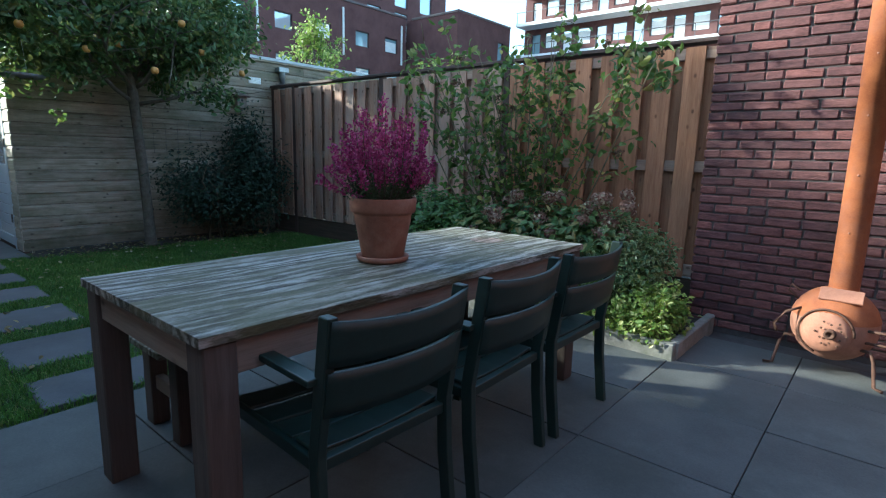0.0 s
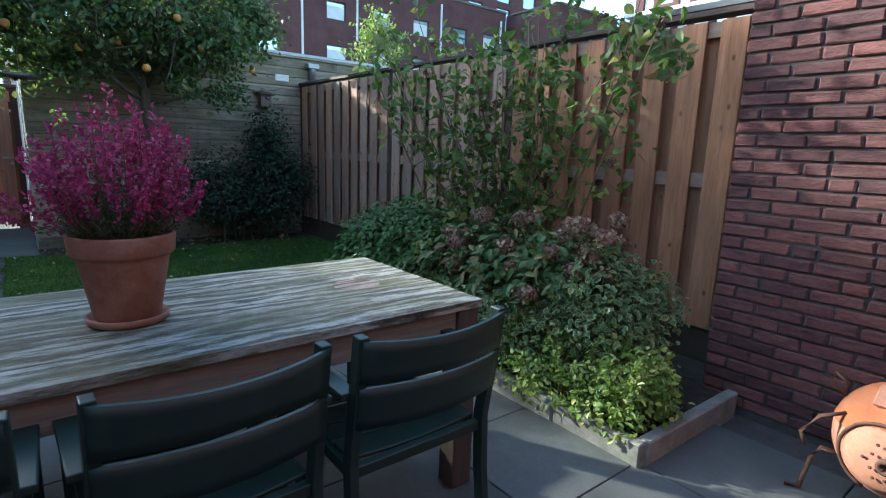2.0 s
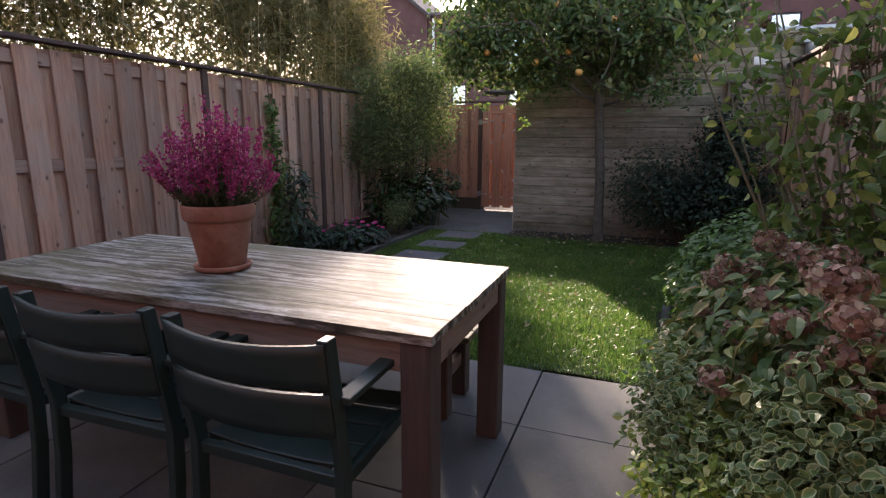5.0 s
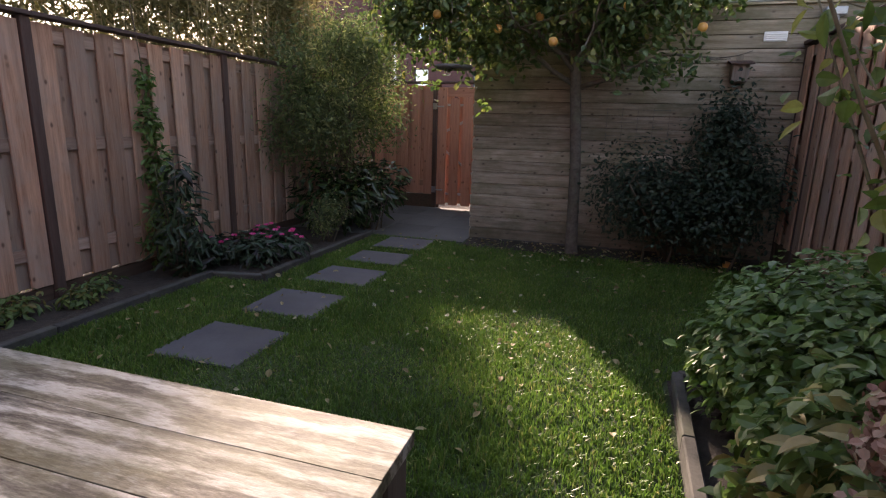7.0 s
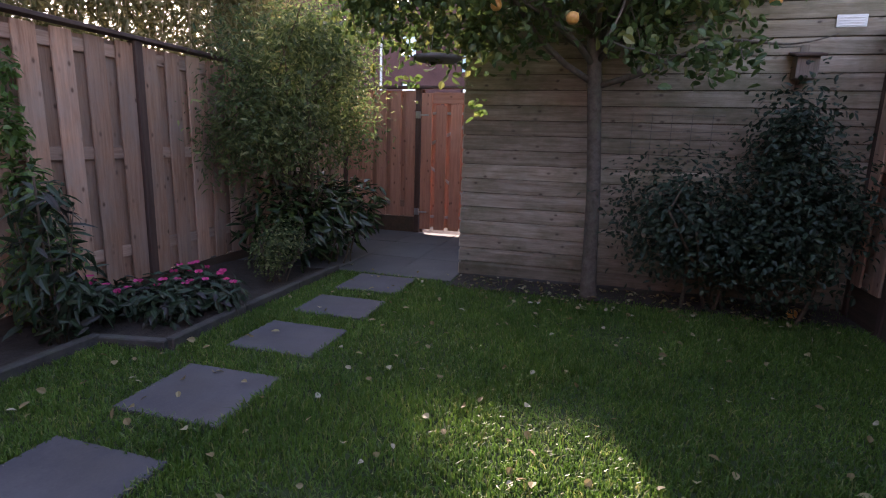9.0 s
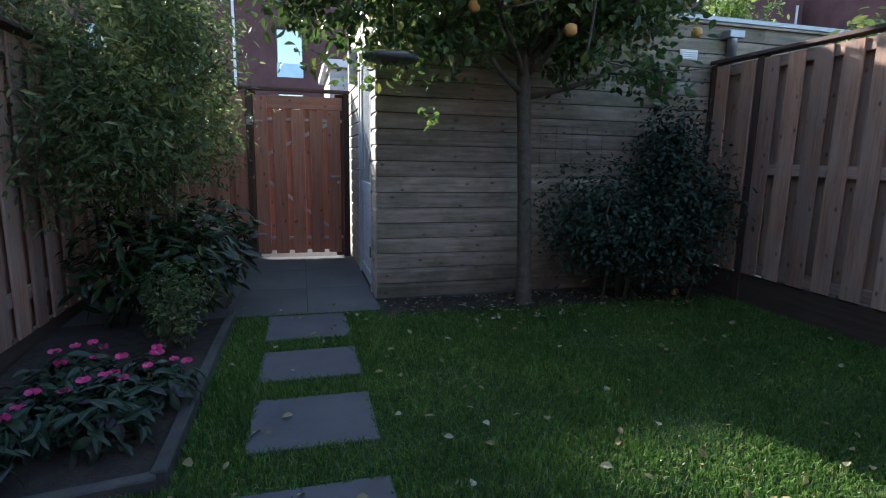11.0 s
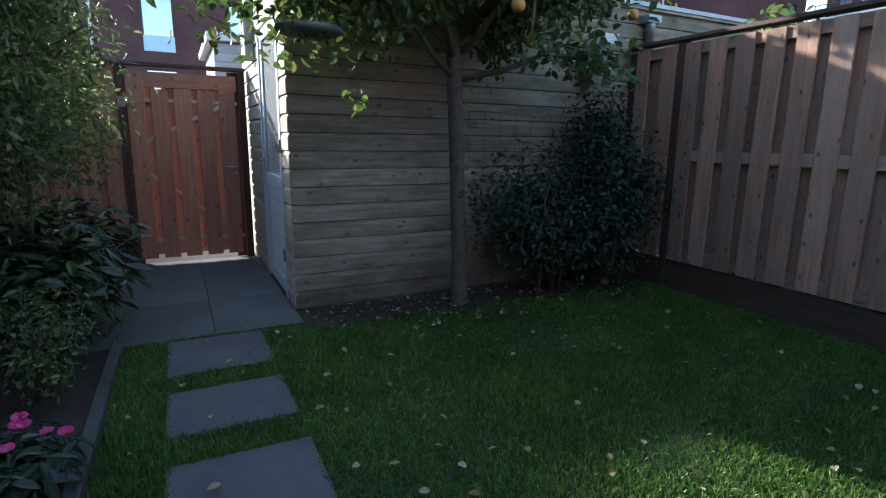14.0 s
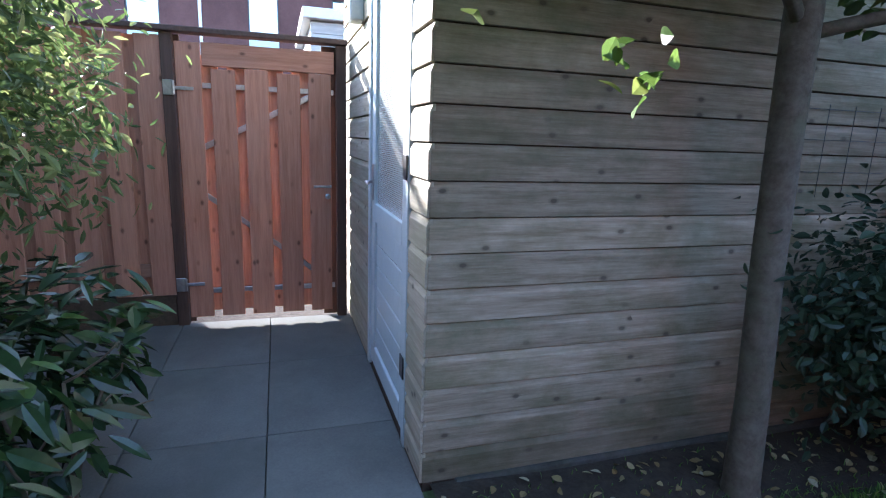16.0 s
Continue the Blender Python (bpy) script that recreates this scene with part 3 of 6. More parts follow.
def brick_mesh(length, variant):
    """A hand-formed brick: a chamfered block with uneven corners; a few shared variants."""
    key = (length, variant)
    if key not in BRICKS:
        me_ = box_mesh((length, 0.05, 0.056), 0.007, M["brick"]).copy()
        r_ = random.Random(variant * 7 + int(length * 1000))
        for v in me_.vertices:
            v.co.x += r_.uniform(-0.0035, 0.0035)
            v.co.z += r_.uniform(-0.0028, 0.0028)
            v.co.y += r_.uniform(-0.003, 0.002)
        BRICKS[key] = me_
    return BRICKS[key]


for x, z, L in near:
    if x < 0.75 and z < 2.6 and count < 300 + 60:
        ob = part_mesh("brick", brick_mesh(0.211 if L > 0.15 else 0.103, random.randrange(14)), None, wall)
        ob.matrix_basis = pose(x + L / 2, BY + 0.025 + random.uniform(-0.004, 0.003), z + 0.028, 0, random.uniform(-0.4, 0.4), random.uniform(-0.5, 0.5))
        count += 1
    else:
        rest.append((x, z, L))
vs, fs = [], []
for x, z, L in rest:
    b = len(vs)
    y0, y1 = BY + random.uniform(-0.003, 0.003), BY + 0.05
    vs += [(x, y0, z), (x + L, y0, z), (x + L, y0, z + 0.056), (x, y0, z + 0.056), (x, y1, z), (x + L, y1, z), (x + L, y1, z + 0.056), (x, y1, z + 0.056)]
    fs += [(b, b + 1, b + 2, b + 3), (b, b + 4, b + 5, b + 1), (b + 1, b + 5, b + 6, b + 2), (b + 2, b + 6, b + 7, b + 3), (b + 3, b + 7, b + 4, b)]
me = bpy.data.meshes.new("brickwork")
me.from_pydata(vs, [], fs)
M["brick_rest"] = plain("brick_face_far", (0.115, 0.047, 0.042), (0.225, 0.095, 0.08), 9, 0.85, 0, 0.9, 0.006, 70, 0.0, (0.12, 0.075, 0.075), 5, 0.5)
tagged(part_mesh("brickwork", me, M["brick_rest"], wall), kind="stuff")

# ---- plain house walls that close the garden behind the camera ----
house = thing("wall_east", "dark brick house wall with a garden door behind", "wall", kind="structure")
piece("wall_body", M["far_brick"], house, (3.6, -3.2, -0.05), (3.9, 4.3, 6.0), 0.004)

# ---- table ----
TX0, TX1, TY0, TY1, TZ = -2.145, -1.25, 0.29, 2.41, 0.77
table = thing("garden_table", "large weathered grey teak garden table with thick square legs", "table")
for k in range(6):
    w = (TX1 - TX0) / 6
    piece("plank", M["table_top"], table, (TX0 + k * w + 0.0005, TY0, TZ - 0.03), (TX0 + (k + 1) * w - 0.0005, TY1 + random.uniform(-0.002, 0.002), TZ + random.uniform(-0.0006, 0.0)), 0.001)
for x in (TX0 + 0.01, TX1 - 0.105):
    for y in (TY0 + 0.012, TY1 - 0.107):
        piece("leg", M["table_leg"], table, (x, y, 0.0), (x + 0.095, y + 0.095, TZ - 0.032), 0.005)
for x in (TX0 + 0.03, TX1 - 0.055):
    piece("apron", M["table_apron"], table, (x, TY0 + 0.108, TZ - 0.135), (x + 0.028, TY1 - 0.108, TZ - 0.032), 0.003)
for y in (TY0 + 0.025, TY1 - 0.05):
    piece("apron", M["table_apron_x"], table, (TX0 + 0.106, y, TZ - 0.135), (TX1 - 0.106, y + 0.028, TZ - 0.032), 0.003)

# ---- edging of the beds ----
def edging(name, pts, material, label, h=0.10, thick=0.05, unit_len=0.75):
    e = thing(name, label, "edging", kind="structure")
    for (xa, ya), (xb, yb) in zip(pts, pts[1:]):
        d = math.hypot(xb - xa, yb - ya)
        n = max(1, round(d / unit_len))
        ang = math.degrees(math.atan2(yb - ya, xb - xa))
        for k in range(n):
            f = (k + 0.5) / n
            ob = piece("edging_block", material, e, (0, 0, 0), (d / n - 0.006, thick, h + 0.05), 0.007)
            ob.matrix_basis = pose(xa + (xb - xa) * f, ya + (yb - ya) * f, h / 2 - 0.025 + random.uniform(-0.006, 0.006), random.uniform(-2, 2), random.uniform(-0.5, 0.5), ang + random.uniform(-0.8, 0.8))
    return e


edging("bed_edging", [(-0.92, 3.96), (-0.92, 3.09)], M["edging"], "grey concrete edging of the raised bed", 0.11, 0.06, 0.86)
edging("bed_edging", [(-0.90, 3.075), (-2.86, 3.09)], M["edging"], "grey concrete edging of the raised bed", 0.11, 0.06, 0.5)
edging("bed_edging", [(-2.88, 3.10), (-4.18, 3.15), (-4.25, 4.36)], M["edging_dark"], "dark weathered edging between lawn and bed", 0.08, 0.055, 0.6)
edging("bed_edging", [(-2.86, -0.44), (-4.93, -0.46), (-5.0, 0.0), (-7.12, 0.02)], M["edging_dark"], "dark weathered edging of the flower bed", 0.055, 0.06, 0.62)
edging("bed_edging", [(-7.44, 1.30), (-7.42, 4.3)], M["edging_dark"], "dark board at the foot of the shed", 0.03, 0.03, 1.5)

# ---- chairs ----
M["chair"] = plain("dark_green_paint", (0.009, 0.022, 0.017), (0.016, 0.036, 0.029), 12, 0.42, 0.0, 0.12, 0.001, 160, 0.0, (0.032, 0.055, 0.046), 8, 0.25, 0.48)


def curved_panel(z0, z1, x0, lean, half, bow, thick, corner=0.0):
    bm = bmesh.new()
    n, rows = 14, 4
    grid = []
    for side in (0, 1):
        g = []
        for j in range(rows + 1):
            f = j / rows
            z = z0 + (z1 - z0) * f
            r = []
            for i in range(n + 1):
                u = -1 + 2 * i / n
                x = x0 + lean * (z - 0.45) + bow * (1 - u * u) + side * thick
                r.append(bm.verts.new((x, u * half, z - corner * (1 - u * u) * (1 if f > 0.5 else 0))))
            g.append(r)
        grid.append(g)
    for side, g in enumerate(grid):
        for j in range(rows):
            for i in range(n):
                q = (g[j][i], g[j][i + 1], g[j + 1][i + 1], g[j + 1][i])
                bm.faces.new(q if side == 0 else q[::-1]).smooth = True
    a, b = grid
    for i in range(n):
        bm.faces.new((a[0][i + 1], a[0][i], b[0][i], b[0][i + 1]))
        bm.faces.new((a[rows][i], a[rows][i + 1], b[rows][i + 1], b[rows][i]))
    for j in range(rows):
        bm.faces.new((a[j][0], a[j + 1][0], b[j + 1][0], b[j][0]))
        bm.faces.new((a[j + 1][n], a[j][n], b[j][n], b[j + 1][n]))
    return bm


def strip(bm, pts, width_v, thick_v):
    """A flat bar along points: width and thickness as vectors."""
    rings = []
    w, t = Vector(width_v) / 2, Vector(thick_v) / 2
    for p in pts:
        p = Vector(p)
        rings.append([bm.verts.new(p - w - t), bm.verts.new(p + w - t), bm.verts.new(p + w + t), bm.verts.new(p - w + t)])
    for r0, r1 in zip(rings, rings[1:]):
        for k in range(4):
            bm.faces.new((r0[k], r0[(k + 1) % 4], r1[(k + 1) % 4], r1[k]))
    bm.faces.new(rings[0][::-1])
    bm.faces.new(rings[-1])
    bmesh.ops.recalc_face_normals(bm, faces=bm.faces[:])
    bmesh.ops.bevel(bm, geom=bm.edges[:], offset=0.004, segments=2, affect="EDGES", profile=0.5)
    return bm


def garden_chair(x, y, rz=0.0):
    c = thing("garden_chair", "dark green metal slatted garden armchair drawn up to the table", "chair", (x, y, 0), "chairs at the garden table", rz=rz)
    part("backrest_panel", curved_panel(0.702, 0.828, 0.253, 0.14, 0.258, 0.045, 0.012, 0.014), M["chair"], c)
    part("backrest_panel", curved_panel(0.560, 0.688, 0.253, 0.14, 0.258, 0.045, 0.012), M["chair"], c)
    part("back_rail", strip(bmesh.new(), [(0.232, -0.235, 0.405), (0.232, 0.235, 0.405)], (0.03, 0, 0), (0, 0, 0.035)), M["chair"], c)
    for s in (-1, 1):
        bm = bmesh.new()
        strip(bm, [(0.275, s * 0.25, 0.0), (0.245, s * 0.25, 0.25), (0.235, s * 0.25, 0.44), (0.262, s * 0.25, 0.62), (0.292, s * 0.25, 0.835)], (0.045, 0, 0), (0, 0.03, 0))
        part("back_leg", bm, M["chair"], c)
        bm = bmesh.new()
        strip(bm, [(-0.27, s * 0.262, 0.0), (-0.25, s * 0.262, 0.3), (-0.245, s * 0.262, 0.648)], (0.04, 0, 0), (0, 0.026, 0))
        part("front_leg", bm, M["chair"], c)
        bm = bmesh.new()
        strip(bm, [(-0.285, s * 0.268, 0.655), (-0.1, s * 0.268, 0.664), (0.262, s * 0.268, 0.658)], (0, 0.05, 0), (0, 0, 0.02))
        part("armrest", bm, M["chair"], c)
        bm = bmesh.new()
        strip(bm, [(-0.24, s * 0.243, 0.41), (0.24, s * 0.243, 0.40)], (0, 0.025, 0), (0, 0, 0.04))
        part("seat_rail", bm, M["chair"], c)
    for k in range(4):
        x0 = -0.25 + k * 0.119
        bm = bmesh.new()
        z = 0.435 - 0.012 * math.sin(math.pi * (k + 0.5) / 4)
        strip(bm, [(x0 + 0.052, -0.238, z), (x0 + 0.052, -0.12, z - 0.010), (x0 + 0.052, 0.0, z - 0.014), (x0 + 0.052, 0.12, z - 0.010), (x0 + 0.052, 0.238, z)], (0.104, 0, 0), (0, 0, 0.012))
        part("seat_slat", bm, M["chair"], c)
    return c


chair = garden_chair(-1.285, 1.985, 0)
copy_thing(chair, pose(-1.285, 1.37, 0, 0, 0, 2))
copy_thing(chair, pose(-1.29, 0.76, 0, 0, 0, -2))

# ---- bench on the far side of the table ----
stain = part("pot_mark", lathe(bmesh.new(), [(0.095, 0.0), (0.0945, 0.0003), (0.06, 0.0004), (0.001, 0.0004)], 36), weathered_top("pink_stained_teak", (1.12, 0.86, 0.84)), table, "faint pink ring left by a pot")
for p in stain.data.polygons:
    p.use_smooth = False
stain.matrix_basis = pose(-1.677, 2.104, TZ + 0.0004)
bench = thing("garden_bench", "weathered teak bench without a back, pushed under the table", "bench")
for k in range(4):
    piece("seat_plank", M["table_top"], bench, (-2.48 + k * 0.1025, 0.50, 0.415), (-2.381 + k * 0.1025, 2.25, 0.445), 0.004)
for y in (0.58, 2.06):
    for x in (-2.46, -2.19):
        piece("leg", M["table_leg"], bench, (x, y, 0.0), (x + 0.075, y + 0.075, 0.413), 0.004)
    piece("cross_rail", M["table_apron_x"], bench, (-2.384, y + 0.02, 0.17), (-2.191, y + 0.055, 0.235), 0.003)
    piece("cross_rail", M["table_apron_x"], bench, (-2.384, y + 0.02, 0.345), (-2.191, y + 0.055, 0.412), 0.003)

# ---- flower pot with heather on the table ----
M["terracotta"] = plain("terracotta", (0.20, 0.08, 0.046), (0.32, 0.14, 0.085), 9, 0.8, 0, 0.3, 0.002, 120, 0.0, (0.44, 0.28, 0.21), 5, 0.4)
PX, PY = -1.66, 1.295
pot = thing("flower_pot", "terracotta pot of pink heather standing on the table", "flower pot", (PX, PY, TZ))
bm = lathe(bmesh.new(), [(0.0008, 0.001), (0.0963, 0.0), (0.1101, 0.006), (0.1155, 0.024), (0.1093, 0.028), (0.1001, 0.012), (0.0008, 0.010)], 40)
part("saucer", bm, M["terracotta"], pot)
bm = lathe(bmesh.new(), [(0.0008, 0.012), (0.0832, 0.012), (0.0909, 0.02), (0.1247, 0.205), (0.127, 0.212), (0.1355, 0.214), (0.1409, 0.222), (0.1448, 0.27), (0.1417, 0.277), (0.1324, 0.276), (0.127, 0.262), (0.1232, 0.235), (0.0008, 0.235)], 48)
part("pot", bm, M["terracotta"], pot)
part("potting_soil", lathe(bmesh.new(), [(0.0008, 0.25), (0.0693, 0.247), (0.1217, 0.24)], 24), M["soil"], pot)
M["heather_pink"] = leafy("heather_flowers", (0.25, 0.02, 0.095), (0.46, 0.05, 0.18), (0.58, 0.15, 0.29), 0.6, 0.3)
M["heather_green"] = leafy("heather_leaves", (0.05, 0.085, 0.03), (0.10, 0.13, 0.05), None, 0.6, 0.3)
M["stem"] = plain("woody_stems", (0.07, 0.05, 0.03), (0.13, 0.10, 0.06), 30, 0.8)
hr = np.random.default_rng(11)
stems, fl_p, fl_d, gr_p, gr_d = bmesh.new(), [], [], [], []
for k in range(120):
    a = hr.random() * 2 * math.pi
    spread = hr.random() ** 0.6
    tip = np.array([math.cos(a) * 0.245 * spread, math.sin(a) * 0.245 * spread, 0.27 + (0.37 - 0.20 * spread ** 2) * (0.55 + 0.64 * hr.random())])
    if k < 4:
        tip = np.array([math.cos(-1.7 + 0.12 * k) * 0.33, math.sin(-1.7 + 0.12 * k) * 0.33, 0.34 + 0.03 * k])
    base = np.array([math.cos(a) * 0.08 * spread, math.sin(a) * 0.08 * spread, 0.245])
    mid = (base + tip) / 2 + np.array([math.cos(a), math.sin(a), -0.3]) * 0.03
    if k % 2 == 0:
        tube(stems, [base, mid, tip], [0.0025, 0.002, 0.001], 4, False)
    for i in range(76):
        f = 0.10 + 0.92 * hr.random()
        q = (1 - f) ** 2 * base + 2 * f * (1 - f) * mid + f * f * tip
        d = hr.normal(size=3)
        d /= np.linalg.norm(d)
        lst = (fl_p, fl_d) if f > 0.40 + 0.18 * hr.random() else (gr_p, gr_d)
        lst[0].append(q + d * 0.004)
        lst[1].append(d)
part("stem", stems, M["stem"], pot)["kind"] = "stuff"
for nm, P_, D_, mt, ln, wd, lab in (("blossom", fl_p, fl_d, M["heather_pink"], 0.0145, 0.0105, "magenta heather blossom"), ("foliage", gr_p, gr_d, M["heather_green"], 0.018, 0.006, "fine grey-green foliage")):
    P_, D_ = np.array(P_), np.array(D_)
    nn = unit(hr.normal(size=P_.shape))
    tt = unit(D_ + np.array([0, 0, 0.5]))
    nn = unit(nn - tt * (nn * tt).sum(1, keepdims=True))
    part_mesh(nm, leaves_mesh(nm, P_, nn, tt, ln * (0.7 + 0.6 * hr.random(len(P_))), wd * (0.7 + 0.6 * hr.random(len(P_))), 0.3, 0.0), mt, pot, lab)

# ---- rusty garden stove ----
M["rust"] = plain("orange_rust", (0.27, 0.078, 0.028), (0.46, 0.155, 0.055), 7, 0.8, 0.15, 0.4, 0.002, 140, 0.0, (0.30, 0.13, 0.085), 4, 0.5)
M["rust_pale"] = plain("pale_rust", (0.33, 0.15, 0.095), (0.48, 0.23, 0.145), 12, 0.85, 0.1, 0.4, 0.002, 140, 0.0, (0.26, 0.10, 0.05), 5, 0.4)
M["rust_dark"] = plain("dark_rust", (0.07, 0.035, 0.022), (0.14, 0.07, 0.045), 20, 0.8, 0.3, 0.4, 0.002, 120)
VX, VY, VZ, VR = -0.165, 3.60, 0.295, 0.222
stove = thing("garden_stove", "rusty round steel garden stove with a tall flue", "stove", (VX, VY, 0))
prof = [(max(0.001, VR * math.sin(math.pi * k / 28)), -VR * math.cos(math.pi * k / 28)) for k in range(0, 17)]
part("bowl", lathe(bmesh.new(), prof, 40, (0, 0, VZ)), M["rust_pale"], stove)
prof = [(VR * math.sin(math.pi * k / 28) + 0.004, -VR * math.cos(math.pi * k / 28)) for k in range(16, 28)]
part("dome", lathe(bmesh.new(), [(VR * 0.97 + 0.006, 0.044)] + prof, 40, (0, 0, VZ)), M["rust"], stove)
fl = lathe(bmesh.new(), [(0.076, 0.0), (0.076, 1.2), (0.079, 1.2), (0.079, 2.75), (0.07, 2.75), (0.07, 2.6)], 28, (0.02, 0.02, VZ + 0.19))
part("flue", fl, M["rust"], stove, "long orange rusty flue pipe")
for k in range(5):
    rv = lathe(bmesh.new(), [(0.006, 0), (0.005, 0.004), (0.001, 0.006)], 8)
    ob = part("rivet", rv, M["rust_pale"], stove)
    ob.matrix_basis = pose(0.02 - 0.015, 0.02 - 0.075, VZ + 0.55 + 0.33 * k, 90, 0, -10)
col = piece("flue_plate", M["rust_pale"], stove, (-0.085, -0.165, VZ + 0.186), (0.125, -0.065, VZ + 0.200), 0.004, (33, 0, 0))
dn = Vector((-0.12, -0.98, -0.05)).normalized()
dm = dn.to_track_quat("Z", "Y").to_matrix().to_4x4()
door = part("fire_door", lathe(bmesh.new(), [(0.001, 0.026), (0.05, 0.023), (0.10, 0.008), (0.125, -0.012), (0.125, -0.03)], 32), M["rust_pale"], stove, "round perforated fire door")
door.matrix_basis = Matrix.Translation(Vector((0, 0, VZ - 0.01)) + dn * (VR - 0.018)) @ dm
ring = bmesh.new()
tube(ring, [(0.135 * math.cos(a), 0.135 * math.sin(a), 0.0) for a in [k * 2 * math.pi / 30 for k in range(22)]], 0.007, 7)
ob = part("door_rim", ring, M["rust_dark"], stove)
ob.matrix_basis = Matrix.Translation(Vector((0, 0, VZ - 0.01)) + dn * (VR - 0.03)) @ dm
under(ob, door)
pull = part("door_pull", tube(bmesh.new(), [(-0.16, -0.13, VZ + 0.09), (-0.23, -0.17, VZ + 0.06), (-0.28, -0.19, VZ - 0.02), (-0.265, -0.17, VZ - 0.07)], 0.008, 8), M["rust_dark"], stove)
hub = part("air_vent", lathe(bmesh.new(), [(0.030, 0.0), (0.030, 0.02), (0.017, 0.024), (0.012, 0.01), (0.001, 0.01)], 20), M["rust_dark"], stove)
hub.matrix_basis = Matrix.Translation(Vector((0.03, -0.02, VZ + 0.0)) + dn * (VR + 0.0)) @ dm
under(hub, door)
under(pull, door)
for k in range(12):
    a = k * math.pi / 6
    r = 0.055 if k % 2 else 0.075
    o = part("air_hole", lathe(bmesh.new(), [(0.0065, 0.0), (0.0065, 0.0015), (0.001, 0.0016)], 8), M["rust_dark"], stove)
    o.matrix_basis = Matrix.Translation(Vector((0.03, -0.02, VZ)) + dn * (VR + 0.001)) @ dm @ Matrix.Translation((r * math.cos(a), r * math.sin(a), 0.001 - 0.006 * (r > 0.06)))
    under(o, door)
for a0 in (205, 320, 80):
    a = radians(a0)
    c_, s_ = math.cos(a), math.sin(a)
    part("leg", tube(bmesh.new(), [(0.17 * c_, 0.17 * s_, 0.19), (0.25 * c_, 0.25 * s_, 0.20), (0.275 * c_, 0.275 * s_, 0.15), (0.30 * c_, 0.30 * s_, 0.012), (0.35 * c_, 0.35 * s_, 0.010)], 0.0095, 8), M["rust_dark"], stove)
for z in (0.02, -0.05):
    part("side_grip", tube(bmesh.new(), [(0.16, -0.14, VZ + z), (0.30, -0.17, VZ + z + 0.006)], 0.008, 8), M["rust_dark"], stove)
part("ring_grip", tube(bmesh.new(), [(-0.19, -0.03, VZ + 0.12), (-0.245, -0.03, VZ + 0.165), (-0.235, -0.03, VZ + 0.205), (-0.185, -0.03, VZ + 0.17)], 0.007, 8), M["rust_dark"], stove)
# fire irons beside the stove
irons = thing("fire_irons", "black iron fire tools on a low stand beside the stove", "fire irons", (0.26, 3.58, 0))
piece("stand_plate", M["rust_dark"], irons, (-0.07, -0.06, 0.0), (0.07, 0.06, 0.012), 0.003)
for k, (dx, lean) in enumerate(((-0.03, -0.03), (0.0, 0.02), (0.035, 0.05))):
    part("poker", tube(bmesh.new(), [(dx, 0, 0.012), (dx + lean * 0.5, 0.01, 0.25), (dx + lean, 0.0, 0.42 - 0.05 * k)], 0.007, 7), M["rust_dark"], irons)

# ---- shed details ----
M["door_paint"] = plain("pale_blue_paint", (0.46, 0.54, 0.58), (0.56, 0.63, 0.66), 5, 0.45, 0, 0.1, 0.001, 80, 0.0, (0.40, 0.45, 0.43), 3, 0.3)
M["white"] = plain("white_plastic", (0.72, 0.73, 0.72), (0.8, 0.8, 0.79), 8, 0.4, 0, 0.05)
M["hinge"] = plain("dark_steel", (0.05, 0.055, 0.06), (0.09, 0.095, 0.10), 20, 0.4, 0.7, 0.1)
m_, nt_, b_ = base_mat("ribbed_glass")
b_.inputs["Base Color"].default_value = (0.80, 0.88, 0.87, 1)
b_.inputs["Roughness"].default_value = 0.12
b_.inputs["Transmission Weight"].default_value = 0.55
b_.inputs["IOR"].default_value = 1.45
wv = nt_.nodes.new("ShaderNodeTexWave")
wv.bands_direction = "Z"
wv.inputs["Scale"].default_value = 32
tc_ = nt_.nodes.new("ShaderNodeTexCoord")
nt_.links.new(tc_.outputs["Object"], wv.inputs["Vector"])
add_bump(nt_, b_, wv.outputs["Fac"], 0.35, 0.004)
M["ribbed"] = m_
DX0, DX1, DZ1 = -8.70, -7.74, 2.26
piece("door_jamb", M["door_paint"], shed, (DX0 - 0.015, SY - 0.014, 0.0), (DX0 + 0.042, SY + 0.045, DZ1), 0.004)
piece("door_jamb", M["door_paint"], shed, (DX1 - 0.042, SY - 0.014, 0.0), (DX1 + 0.015, SY + 0.045, DZ1), 0.004)
piece("door_head", M["door_paint"], shed, (DX0 + 0.043, SY - 0.014, DZ1 - 0.05), (DX1 - 0.043, SY + 0.045, DZ1), 0.004)
sdoor = thing("shed_door", "pale blue painted shed door with ribbed glass, shut", "door", (0, 0, 0))
lx0, lx1 = DX0 + 0.046, DX1 - 0.046
st = 0.095
piece("stile", M["door_paint"], sdoor, (lx0, SY - 0.002, 0.03), (lx0 + st, SY + 0.036, DZ1 - 0.055), 0.004)
piece("stile", M["door_paint"], sdoor, (lx1 - st, SY - 0.002, 0.03), (lx1, SY + 0.036, DZ1 - 0.055), 0.004)
piece("rail", M["door_paint"], sdoor, (lx0 + st, SY - 0.002, DZ1 - 0.15), (lx1 - st, SY + 0.036, DZ1 - 0.055), 0.004)
piece("rail", M["door_paint"], sdoor, (lx0 + st, SY - 0.002, 0.88), (lx1 - st, SY + 0.036, 0.985), 0.004)
piece("rail", M["door_paint"], sdoor, (lx0 + st, SY - 0.002, 0.03), (lx1 - st, SY + 0.036, 0.14), 0.004)
for k in range(6):
    z = 0.142 + k * 0.123
    piece("lower_board", M["door_paint"], sdoor, (lx0 + st, SY + 0.010, z), (lx1 - st, SY + 0.030, z + 0.119), 0.007)
